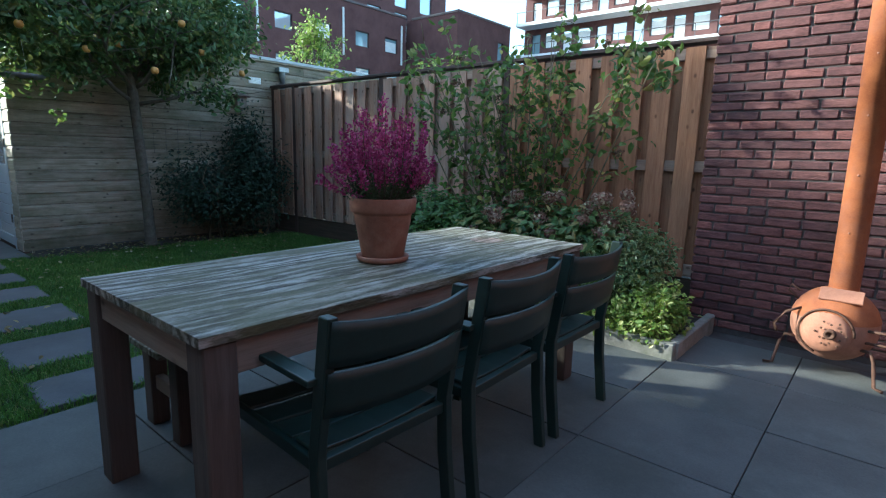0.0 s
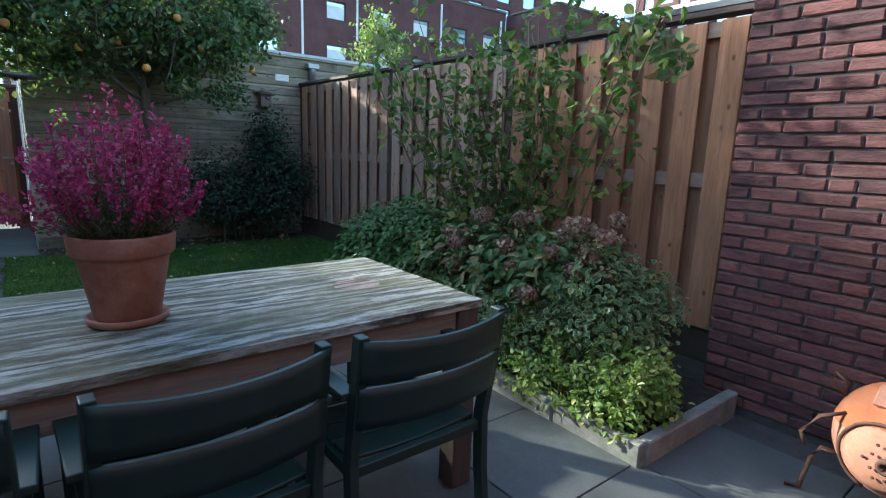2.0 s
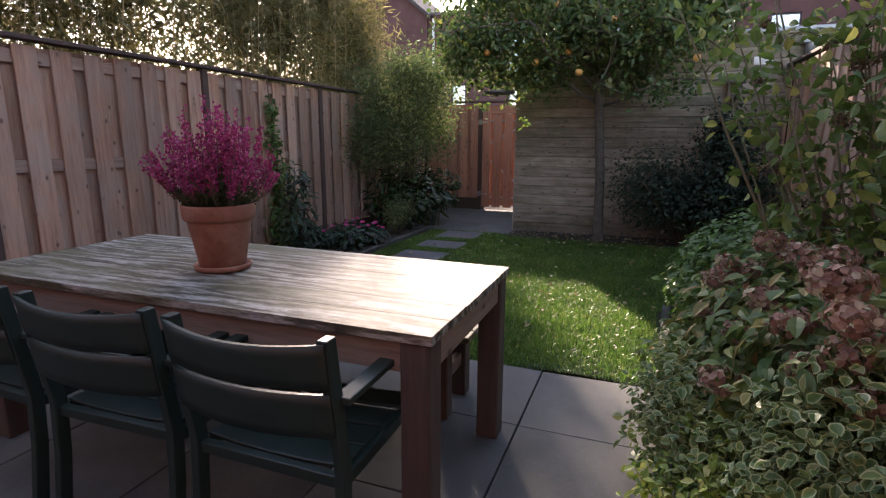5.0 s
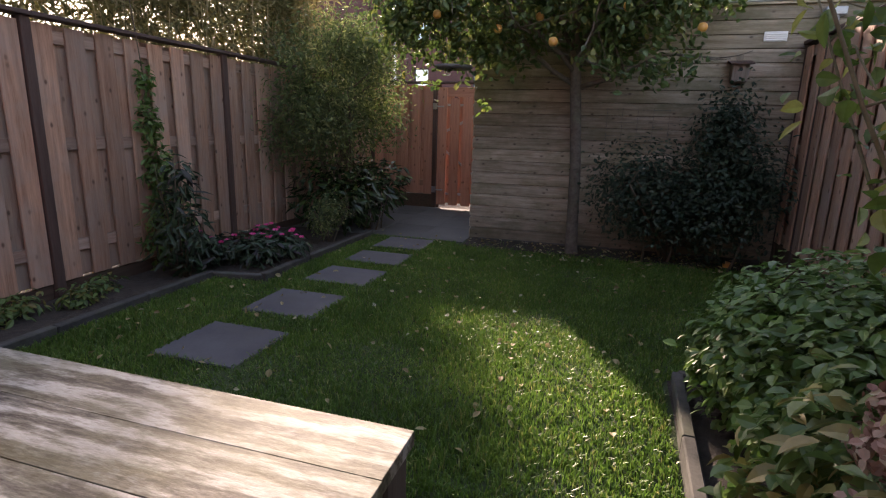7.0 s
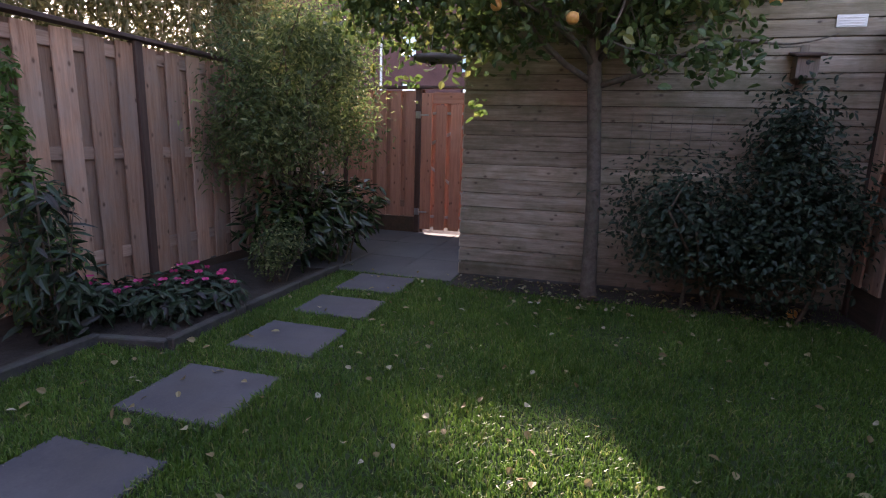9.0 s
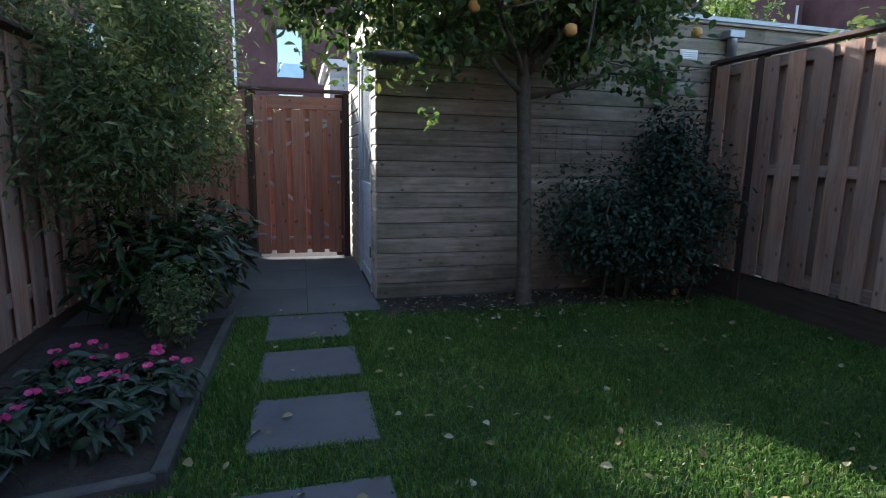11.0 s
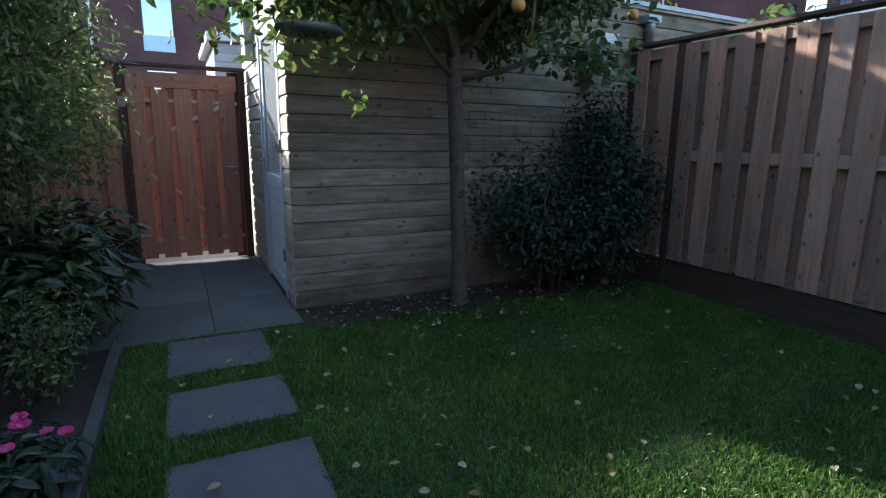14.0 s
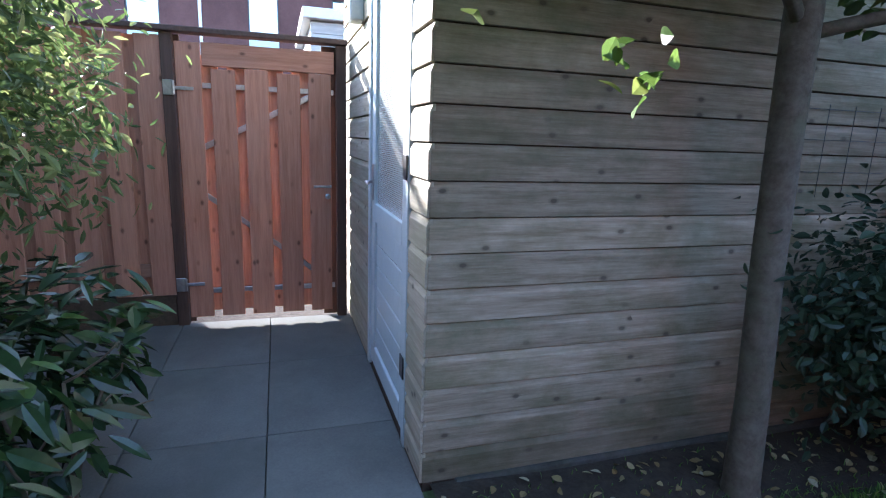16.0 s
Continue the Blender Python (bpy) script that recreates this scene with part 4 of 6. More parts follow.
piece("pane", M["ribbed"], sdoor, (lx0 + st, SY + 0.014, 0.985), (lx1 - st, SY + 0.020, DZ1 - 0.15), 0.001, label="ribbed obscured glass pane")
M["inner_pale"] = plain("pale_blind", (0.42, 0.46, 0.44), (0.56, 0.58, 0.55), 1.2, 0.9, 0, 0)
for z in (0.32, 1.18, 2.0):
    piece("hinge", M["hinge"], sdoor, (lx1 - 0.012, SY - 0.022, z), (lx1 + 0.05, SY - 0.015, z + 0.10), 0.002)
part("handle", tube(bmesh.new(), [(lx0 + 0.045, SY - 0.002, 1.10), (lx0 + 0.045, SY - 0.045, 1.10), (lx0 + 0.15, SY - 0.05, 1.10)], 0.009, 8), M["galv"], sdoor)
piece("lock_plate", M["galv"], sdoor, (lx0 + 0.022, SY - 0.008, 1.0), (lx0 + 0.068, SY - 0.0025, 1.2), 0.003)
piece("lamp_body", M["inner_pale"], shed, (-9.05, SY - 0.09, 2.0), (-8.93, SY - 0.004, 2.36), 0.01)
piece("plinth", M["kick"], shed, (-9.9, SY + 0.003, -0.04), (SX - 0.012, SY + 0.045, 0.045), 0.003)
piece("plinth", M["kick"], shed, (SX - 0.05, SY + 0.046, -0.04), (SX - 0.012, 6.6, 0.045), 0.003)

vent = thing("wall_vent", "small white louvred vent on the shed boards", "vent", (SX + 0.0, 4.12, 2.235))
piece("frame", M["white"], vent, (-0.004, -0.10, -0.045), (0.010, 0.10, 0.045), 0.003)
for k in range(4):
    piece("louvre", M["white"], vent, (0.008, -0.085, -0.035 + k * 0.0185), (0.018, 0.085, -0.029 + k * 0.0185), 0.001, (0, 25, 0))

dpipe = thing("downpipe", "grey zinc rainwater pipe with a hopper on the shed", "downpipe", (SX + 0.05, 4.56, 0))
part("pipe", lathe(bmesh.new(), [(0.04, 0.0), (0.04, 2.30), (0.046, 2.30), (0.046, 2.40)], 20), M["zinc"], dpipe)
piece("hopper", M["zinc"], dpipe, (-0.05, -0.085, 2.40), (0.06, 0.085, 2.47), 0.006)
# The kerb takes the front boards' shade-darkened colour.
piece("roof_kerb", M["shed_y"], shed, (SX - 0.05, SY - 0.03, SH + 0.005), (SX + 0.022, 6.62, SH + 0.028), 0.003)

bird = thing("bird_house", "small weathered wooden bird house on the shed wall", "bird house", (SX + 0.0, 3.84, 1.81))
M["bird"] = wood("bird_box_wood", (0.14, 0.105, 0.08), (0.26, 0.20, 0.155), "z", (0.16, 0.17, 0.10), 0.4, knots=False)
bird_body = piece("body", M["bird"], bird, (0.006, -0.075, 0.0), (0.13, 0.075, 0.17), 0.003)
piece("roof", M["post"], bird, (-0.004, -0.105, 0.172), (0.18, 0.105, 0.190), 0.003, (0, 12, 0))
piece("back_board", M["bird"], bird, (0.0, -0.03, -0.06), (0.012, 0.03, 0.26), 0.002)
o = part("hole", lathe(bmesh.new(), [(0.018, 0.0), (0.018, 0.002), (0.001, 0.002)], 16), M["hinge"], bird)
o.matrix_basis = pose(0.1302, 0.0, 0.115, 0, 90, 0)
under(o, bird_body)

# ---- gate hardware and braces ----
part("brace", strip(bmesh.new(), [(GX - 0.004, 0.08, 1.18), (GX - 0.004, 1.0, 1.66)], (0, 0.0, 0.045), (0.012, 0, 0)), M["galv"], gate)
part("brace", strip(bmesh.new(), [(GX - 0.004, 0.08, 1.00), (GX - 0.004, 1.0, 0.28)], (0, 0.0, 0.045), (0.012, 0, 0)), M["galv"], gate)
for z in (0.285, 1.60):
    strap = piece("hinge_strap", M["galv"], gate, (GX + 0.031, 0.035, z), (GX + 0.038, 0.15, z + 0.022), 0.002)
    plate = piece("hinge_plate", M["galv"], gate, (GX + 0.036, -0.03, z - 0.035), (GX + 0.046, 0.03, z + 0.06), 0.003)
    under(strap, plate)
    under(part("hinge_pin", lathe(bmesh.new(), [(0.010, 0), (0.010, 0.085)], 12, (GX + 0.05, 0.032, z - 0.03)), M["galv"], gate), plate)
part("lever_handle", tube(bmesh.new(), [(GX + 0.03, 1.02, 0.985), (GX + 0.075, 1.02, 0.985), (GX + 0.08, 0.90, 0.985)], 0.009, 8), M["galv"], gate)
part("lock_rose", lathe(bmesh.new(), [(0.02, 0), (0.02, 0.008), (0.001, 0.009)], 16), M["galv"], gate).matrix_basis = pose(GX + 0.03, 1.0, 0.91, 0, 90, 0)

# ---- plants ----
M["bark"] = plain("grey_bark", (0.075, 0.06, 0.045), (0.16, 0.135, 0.105), 18, 0.9, 0, 0.9, 0.006, 60, 0.0, (0.12, 0.14, 0.08), 6, 0.4)
M["apple_leaf"] = leafy("apple_leaves", (0.05, 0.105, 0.03), (0.105, 0.17, 0.045), (0.22, 0.23, 0.065), 0.4, 0.4)
M["shrub_fine"] = leafy("fine_shrub_leaves", (0.06, 0.10, 0.034), (0.145, 0.205, 0.065), (0.40, 0.43, 0.17), 0.45, 0.5, 0.75)
M["laurel"] = leafy("laurel_leaves", (0.022, 0.05, 0.02), (0.045, 0.09, 0.027), (0.11, 0.19, 0.045), 0.25, 0.3, 0.9)
M["variegated"] = leafy("variegated_leaves", (0.07, 0.15, 0.05), (0.15, 0.25, 0.08), (0.34, 0.40, 0.16), 0.4, 0.35, 0.8, rim=(0.46, 0.52, 0.25))
M["yellow_leaf"] = leafy("golden_leaves", (0.13, 0.24, 0.045), (0.34, 0.44, 0.09), (0.62, 0.64, 0.26), 0.45, 0.4)
M["hydra_leaf"] = leafy("hydrangea_leaves", (0.07, 0.15, 0.04), (0.17, 0.26, 0.075), (0.32, 0.25, 0.085), 0.4, 0.4)
M["hydra_head"] = leafy("faded_flower_heads", (0.21, 0.10, 0.07), (0.40, 0.25, 0.18), (0.62, 0.58, 0.40), 0.7, 0.3, 0.65)
M["green_leaf"] = leafy("round_green_leaves", (0.055, 0.135, 0.03), (0.12, 0.24, 0.05), (0.19, 0.29, 0.08), 0.4, 0.35)
M["dark_leaf"] = leafy("dark_small_leaves", (0.016, 0.042, 0.023), (0.036, 0.075, 0.04), (0.07, 0.115, 0.06), 0.5, 0.25)
M["climb_leaf"] = leafy("climber_leaves", (0.07, 0.135, 0.028), (0.15, 0.23, 0.05), (0.42, 0.40, 0.11), 0.5, 0.45, 0.8)
M["busy_leaf"] = leafy("busy_lizzie_leaves", (0.02, 0.055, 0.025), (0.045, 0.09, 0.04), (0.05, 0.04, 0.045), 0.4, 0.3)
M["pink"] = leafy("pink_petals", (0.75, 0.04, 0.22), (0.88, 0.10, 0.32), None, 0.6, 0.35)
M["dry_head"] = leafy("withered_heads", (0.08, 0.05, 0.03), (0.17, 0.11, 0.065), None, 0.8, 0.2)
M["cane"] = plain("green_brown_canes", (0.09, 0.075, 0.035), (0.17, 0.14, 0.075), 14, 0.7, 0, 0.3)
M["bamboo"] = plain("dry_reed_stalks", (0.26, 0.19, 0.09), (0.42, 0.32, 0.17), 6, 0.7, 0, 0.3)
M["bamboo_leaf"] = leafy("reed_leaves", (0.13, 0.13, 0.045), (0.26, 0.23, 0.09), (0.38, 0.32, 0.15), 0.6, 0.5)
M["apple"] = plain("apple_skin", (0.55, 0.22, 0.05), (0.62, 0.36, 0.09), 14, 0.4, 0, 0.05)


def branch_on(bm, p, d, length, r, depth, r_, tips, bend=0.35, up=0.15, sub=0.45, taper=0.6):
    pts, rad = [p], [r]
    n = 5
    for k in range(n):
        d = (d + Vector((r_.normal() * bend, r_.normal() * bend, r_.normal() * bend * 0.7 + up)) * 0.4).normalized()
        p = p + d * length / n
        pts.append(p)
        rad.append(r * (1 - (1 - taper) * (k + 1) / n))
        if depth > 0 and k >= 1:
            for _ in range(1 if r_.random() < 0.75 else 0):
                side = Vector((r_.normal(), r_.normal(), r_.normal() * 0.5)).normalized()
                branch_on(bm, p, (d * 0.55 + side).normalized(), length * (sub + 0.25 * r_.random()), r * 0.5, depth - 1, r_, tips, bend, up, sub, taper)
    tube(bm, pts, rad, 8 if depth > 1 else 5, True)
    if depth <= 1:
        tips.extend(pts[1:])


def leaves_on(name, r_, tips, per, spread, length, width, material, parent, label="", droop=0.2, up=0.5):
    P_ = np.array([tuple(t) for t in tips])
    P_ = np.repeat(P_, per, axis=0)
    n = len(P_)
    P_ = P_ + r_.normal(size=(n, 3)) * spread
    nn = unit(r_.normal(size=(n, 3)) * 0.8 + np.array([0, 0, up]))
    tt = r_.normal(size=(n, 3)) + np.array([0, 0, -0.2])
    tt = unit(tt - nn * (tt * nn).sum(1, keepdims=True))
    me = leaves_mesh(name, P_, nn, tt, length * (0.6 + 0.8 * r_.random(n)), width * (0.6 + 0.8 * r_.random(n)), 0.15, droop)
    return part_mesh(name, me, material, parent, label)


def stems_on(name, n, r_, parent, material, base, ways, length, r, depth=1, bend=0.3, up=0.2, sub=0.35):
    """Each stem of a bush with its twigs, as a part of its own; returns the twigs' points."""
    tips = []
    for k in range(n):
        bm = bmesh.new()
        p = Vector((r_.normal() * base[0], r_.normal() * base[1], base[2]))
        d = Vector((r_.normal() * ways[0], r_.normal() * ways[1], 1)).normalized()
        branch_on(bm, p, d, length * (0.8 + 0.4 * r_.random()), r, depth, r_, tips, bend, up, sub)
        part(name, bm, material, parent)
    return tips


# apple tree before the shed
ar = np.random.default_rng(21)
tree = thing("apple_tree", "small apple tree with ripe fruit before the shed", "tree", (-7.10, 2.385, 0))
bm, tips = bmesh.new(), []
tube(bm, [(0.0, 0.02, -0.06), (0.0, 0.01, 0.05), (0.0, 0.0, 0.4), (-0.015, -0.015, 0.9), (0.0, -0.05, 1.4), (0.02, -0.08, 1.78), (0.04, -0.11, 2.1), (0.06, -0.13, 2.75)], [0.085, 0.068, 0.060, 0.057, 0.056, 0.058, 0.05, 0.03], 12)
trunk = part("trunk", bm, M["bark"], tree)
for a, ln, z, el in ((70, 0.85, 1.72, 0.5), (-85, 1.5, 1.74, 0.55), (-60, 1.4, 1.85, 0.6), (30, 1.0, 1.9, 0.7), (-20, 1.1, 2.0, 0.7), (100, 0.6, 2.0, 0.9), (-100, 1.4, 1.95, 0.6), (0, 0.9, 2.05, 1.3), (-45, 1.4, 2.0, 0.9), (60, 0.8, 2.0, 1.1)):
    a = radians(a)
    bm = bmesh.new()
    branch_on(bm, Vector((0.01, -0.07, z)), Vector((math.cos(a), math.sin(a), el)).normalized(), ln, 0.025, 2, ar, tips, 0.4, 0.12)
    part("limb", bm, M["bark"], tree)
tp = [t for t in tips if t.z > 1.5 and t.x > -0.3 and t.y < 1.05]
leaves_on("crown", ar, tp, 7, 0.085, 0.068, 0.04, M["apple_leaf"], tree, "dense green leaves, yellowing at the edges")
# The highest and rightmost lobes are added to shade the right fence.
foliage("outer_crown", ar, [(0.35, -0.4, 2.65, 0.7, 1.2, 0.6), (0.5, -1.35, 2.45, 0.5, 0.75, 0.5), (0.35, 0.55, 2.5, 0.5, 0.5, 0.42), (0.25, 0.85, 2.8, 0.45, 0.35, 0.45), (0.2, 0.4, 3.45, 0.6, 0.8, 0.4), (0.25, 0.5, 3.85, 0.6, 0.6, 0.4), (0.3, -0.4, 3.2, 0.7, 1.2, 0.5), (0.35, -1.0, 2.1, 0.4, 0.7, 0.3), (0.05, 1.0, 3.0, 0.45, 0.4, 0.4), (0.5, -1.75, 2.35, 0.35, 0.4, 0.5)], 15000, 0.068, 0.044, M["apple_leaf"], tree, fuzz=0.06, shell=0.95, droop=0.25, jitter=1.0)
# Extra foliage, mostly out of view, added to dapple brick wall, stove and fence.
foliage("added_shade_crown", ar, [(0.3, -1.5, 3.3, 0.6, 0.8, 0.55), (0.3, -0.9, 4.1, 0.55, 0.7, 0.45), (0.3, -0.1, 4.1, 0.6, 0.6, 0.45), (0.15, 1.2, 2.75, 0.4, 0.32, 0.36)], 6600, 0.068, 0.044, M["apple_leaf"], tree, fuzz=0.08, shell=0.95, droop=0.25, jitter=1.0)
leaves_on("low_spray", ar, [Vector((0.55, -1.75 + 0.06 * k, 1.82 - 0.028 * k + 0.03 * (k % 3))) for k in range(7)] + [Vector((0.35, -0.95, 1.55 - 0.03 * k)) for k in range(3)], 5, 0.045, 0.06, 0.038, M["climb_leaf"], tree)["kind"] = "stuff"
for k, (x, y, z) in enumerate(((1.03, -0.22, 2.02), (0.7, 0.95, 2.16), (0.75, -0.75, 2.18), (0.9, 0.35, 2.3), (0.85, -1.3, 2.3), (1.0, 0.1, 2.55), (0.6, -0.4, 2.3), (0.8, -1.0, 2.62), (0.95, -0.5, 2.75))):
    a = part("apple", lathe(bmesh.new(), [(0.006, 0.026), (0.018, 0.034), (0.032, 0.026), (0.039, 0.004), (0.036, -0.02), (0.022, -0.036), (0.004, -0.034)], 18), M["apple"], tree, "yellow-orange ripe apple")
    a.matrix_basis = pose(x, y, z)

windfall = thing("fallen_apple", "orange windfall apple lying on the lawn", "apple", (-7.08, 3.92, 0.035))
part("fruit", lathe(bmesh.new(), [(0.006, 0.026), (0.018, 0.034), (0.032, 0.026), (0.039, 0.004), (0.036, -0.02), (0.022, -0.036), (0.004, -0.034)], 18), M["apple"], windfall)
part("stalk", tube(bmesh.new(), [(0, 0, 0.02), (0.004, 0.002, 0.045)], 0.0015, 5), M["bark"], windfall)

# round tray feeder hung in the tree
feeder = thing("bird_feeder", "round grey tray feeder hanging from the apple tree", "bird feeder", (-6.62, 1.15, 1.86))
M["feeder"] = plain("grey_slate", (0.12, 0.12, 0.125), (0.20, 0.20, 0.205), 10, 0.6, 0.1, 0.2)
part("tray", lathe(bmesh.new(), [(0.001, 0.0), (0.16, 0.0), (0.185, 0.012), (0.188, 0.034), (0.18, 0.036), (0.17, 0.016), (0.001, 0.012)], 32), M["feeder"], feeder)
for k in range(3):
    a = k * 2.09
    part("wire", tube(bmesh.new(), [(0.18 * math.cos(a), 0.18 * math.sin(a), 0.03), (0.0, 0.0, 0.62)], 0.0022, 5), M["galv"], feeder)

# dark shrub against the shed
dr = np.random.default_rng(31)
dark = thing("evergreen_shrub", "dark evergreen shrub trained against the shed", "shrub", (-7.08, 3.40, 0))
tips = stems_on("stem", 7, dr, dark, M["stem"], (0.08, 0.2, -0.04), (0.15, 0.45), 0.9, 0.016, 1, 0.3, 0.2, 0.22)
foliage("leaves", dr, [(0.05, -0.35, 0.75, 0.36, 0.55, 0.45), (0.1, 0.35, 0.65, 0.38, 0.5, 0.55), (0.0, 0.35, 1.2, 0.25, 0.32, 0.35), (-0.03, 0.38, 1.5, 0.16, 0.2, 0.26), (0.05, -0.1, 0.55, 0.3, 0.5, 0.25), (0.12, 0.62, 0.9, 0.22, 0.25, 0.3)], 11000, 0.048, 0.026, M["dark_leaf"], dark, shell=0.9, fuzz=0.10)
trellis = thing("wire_trellis", "thin dark wire trellis on the shed wall", "trellis", (SX + 0.012, 0, 0))
for z in (1.26, 1.40, 1.53):
    part("wire", tube(bmesh.new(), [(0.0, 2.62, z), (0.0, 3.35, z)], 0.0016, 5), M["hinge"], trellis)
for k in range(5):
    part("wire", tube(bmesh.new(), [(0.003, 2.64 + k * 0.155, 1.15), (0.003, 2.64 + k * 0.155, 1.55)], 0.0016, 5), M["hinge"], trellis)

# tall fine-leaved shrub, laurel and small shrub beside the path
lr = np.random.default_rng(41)
tall = thing("tall_shrub", "tall airy fine-leaved evergreen shrub by the fence", "shrub", (-7.45, -0.50, 0))
tips = stems_on("stem", 11, lr, tall, M["stem"], (0.1, 0.07, -0.03), (0.28, 0.16), 1.7, 0.02, 1, 0.25, 0.3, 0.22)
leaves_on("twig_leaves", lr, [t for t in tips if t.z > 0.7], 6, 0.07, 0.055, 0.017, M["shrub_fine"], tall)
foliage("leaves", lr, [(0.0, 0.02, 1.55, 0.85, 0.50, 0.55), (0.45, 0.0, 1.3, 0.5, 0.42, 0.45), (-0.25, 0.15, 2.1, 0.75, 0.46, 0.5), (-0.6, 0.0, 2.25, 0.55, 0.40, 0.36), (-0.55, 0.22, 1.5, 0.5, 0.36, 0.6), (0.1, 0.0, 2.25, 0.55, 0.38, 0.36), (0.45, -0.25, 1.75, 0.55, 0.35, 0.7), (0.7, -0.3, 1.2, 0.35, 0.3, 0.45)], 19000, 0.06, 0.018, M["shrub_fine"], tall, fuzz=0.10, shell=0.9, jitter=1.0, droop=0.1)
low = thing("laurel_bush", "low dark glossy laurel bush beside the path", "shrub", (-7.55, -0.22, 0))
tips = stems_on("stem", 8, lr, low, M["stem"], (0.15, 0.08, -0.03), (0.3, 0.2), 0.5, 0.010, 1, 0.3, 0.2, 0.22)
foliage("leaves", lr, [(0.0, 0.0, 0.45, 0.55, 0.32, 0.38), (0.45, -0.1, 0.4, 0.4, 0.3, 0.35), (-0.35, 0.05, 0.55, 0.4, 0.32, 0.32), (-0.3, -0.42, 0.5, 0.5, 0.36, 0.42), (0.35, -0.45, 0.45, 0.5, 0.34, 0.4)], 1750, 0.12, 0.046, M["laurel"], low, shell=0.5, up=0.9, droop=0.1)
small = thing("small_shrub", "small grey-green shrub at the edge of the bed", "shrub", (-6.55, -0.22, 0))
tips = stems_on("stem", 9, lr, small, M["stem"], (0.05, 0.05, -0.02), (0.4, 0.3), 0.42, 0.006, 1, 0.3, 0.2, 0.22)
foliage("leaves", lr, [(0.0, 0.0, 0.38, 0.32, 0.22, 0.2), (0.2, 0.02, 0.25, 0.2, 0.16, 0.16)], 1300, 0.03, 0.017, M["shrub_fine"], small, shell=0.8)
# busy lizzies
for k, (x, y) in enumerate(((-5.35, -0.62), (-5.35, -0.28), (-5.75, -0.5), (-5.62, -0.18), (-5.2, -0.85))):
    f = thing("busy_lizzie", "bedding plant with bright pink flowers in dark leaves", "flower", (x, y, 0.02), "bedding flowers")
    foliage("leaves", lr, [(0, 0, 0.13, 0.2, 0.2, 0.14)], 300, 0.085, 0.032, M["busy_leaf"], f, shell=0.7, up=1.0, droop=0.3)
    part("stems", tube(bmesh.new(), [(0, 0, -0.03), (0.01, 0, 0.1), (0.03, 0.02, 0.2)], 0.006, 6), M["stem"], f)
    for j in range(4 + k % 4):
        a, r = lr.random() * 6.28, 0.05 + 0.15 * lr.random()
        c = np.array([math.cos(a) * r, math.sin(a) * r, 0.30 - 0.5 * r + 0.04 * lr.random()])
        aa = np.arange(5) * 1.2566 + lr.random()
        tt = np.stack([np.cos(aa), np.sin(aa), np.full(5, 0.15)], 1)
        me = leaves_mesh("flower_head", np.repeat(c[None], 5, 0), np.repeat(unit(np.array([[0.6, 0.1, 0.7]]) + 0.45 * lr.normal(size=(1, 3))), 5, 0), unit(tt), np.full(5, 0.024 + 0.01 * lr.random()), np.full(5, 0.03), 0.05, 0.1)
        part_mesh("flower_head", me, M["pink"], f)
# climber and low plants along the fence
vine = thing("climbing_plant", "thin climbing plant on the timber fence", "climber", (-5.03, -0.97, 0))
part("stems", tube(bmesh.new(), [(0, 0.02, -0.03), (-0.03, -0.05, 0.5), (0.05, -0.08, 1.0), (0.02, -0.09, 1.5), (0.10, -0.1, 2.3)], [0.012, 0.01, 0.008, 0.006, 0.003], 6), M["stem"], vine)
foliage("leaves", lr, [(0.0, 0.0, 0.35, 0.26, 0.16, 0.36), (0.02, -0.03, 0.85, 0.15, 0.09, 0.3), (0.05, -0.06, 1.25, 0.12, 0.07, 0.2), (0.04, -0.07, 1.6, 0.08, 0.05, 0.16)], 1300, 0.06, 0.03, M["green_leaf"], vine, shell=0.8)
arch = thing("leafy_perennial", "tall perennial with long drooping leaves in the bed", "perennial", (-4.84, -0.66, 0))
part("stem", tube(bmesh.new(), [(0, 0, -0.03), (0.02, 0.0, 0.4), (0.05, 0.03, 1.0)], 0.007, 6), M["stem"], arch)
for k in range(6):
    a = k * 1.05
    part("stem", tube(bmesh.new(), [(0.04 * math.cos(a), 0.04 * math.sin(a), -0.03), (0.10 * math.cos(a), 0.10 * math.sin(a), 0.4), (0.17 * math.cos(a), 0.15 * math.sin(a), 0.75 + 0.04 * k)], [0.006, 0.005, 0.003], 5), M["stem"], arch)
foliage("leaves", lr, [(0, 0, 0.42, 0.24, 0.2, 0.36), (-0.1, 0.05, 0.2, 0.25, 0.18, 0.16), (0.04, 0.03, 0.80, 0.15, 0.13, 0.24)], 400, 0.12, 0.03, M["busy_leaf"], arch, shell=0.7, droop=0.35)
for k in range(7):
    x = -4.2 + k * 0.24
    p_ = thing("ground_cover", "low leafy ground cover in the narrow bed", "ground cover", (x, -0.85 + 0.12 * math.sin(k * 2.1), 0.02), "bed plants")
    foliage("leaves", lr, [(0, 0, 0.06, 0.16, 0.13, 0.10)], 120, 0.06, 0.028, M["hydra_leaf"], p_, shell=0.8, up=0.9)

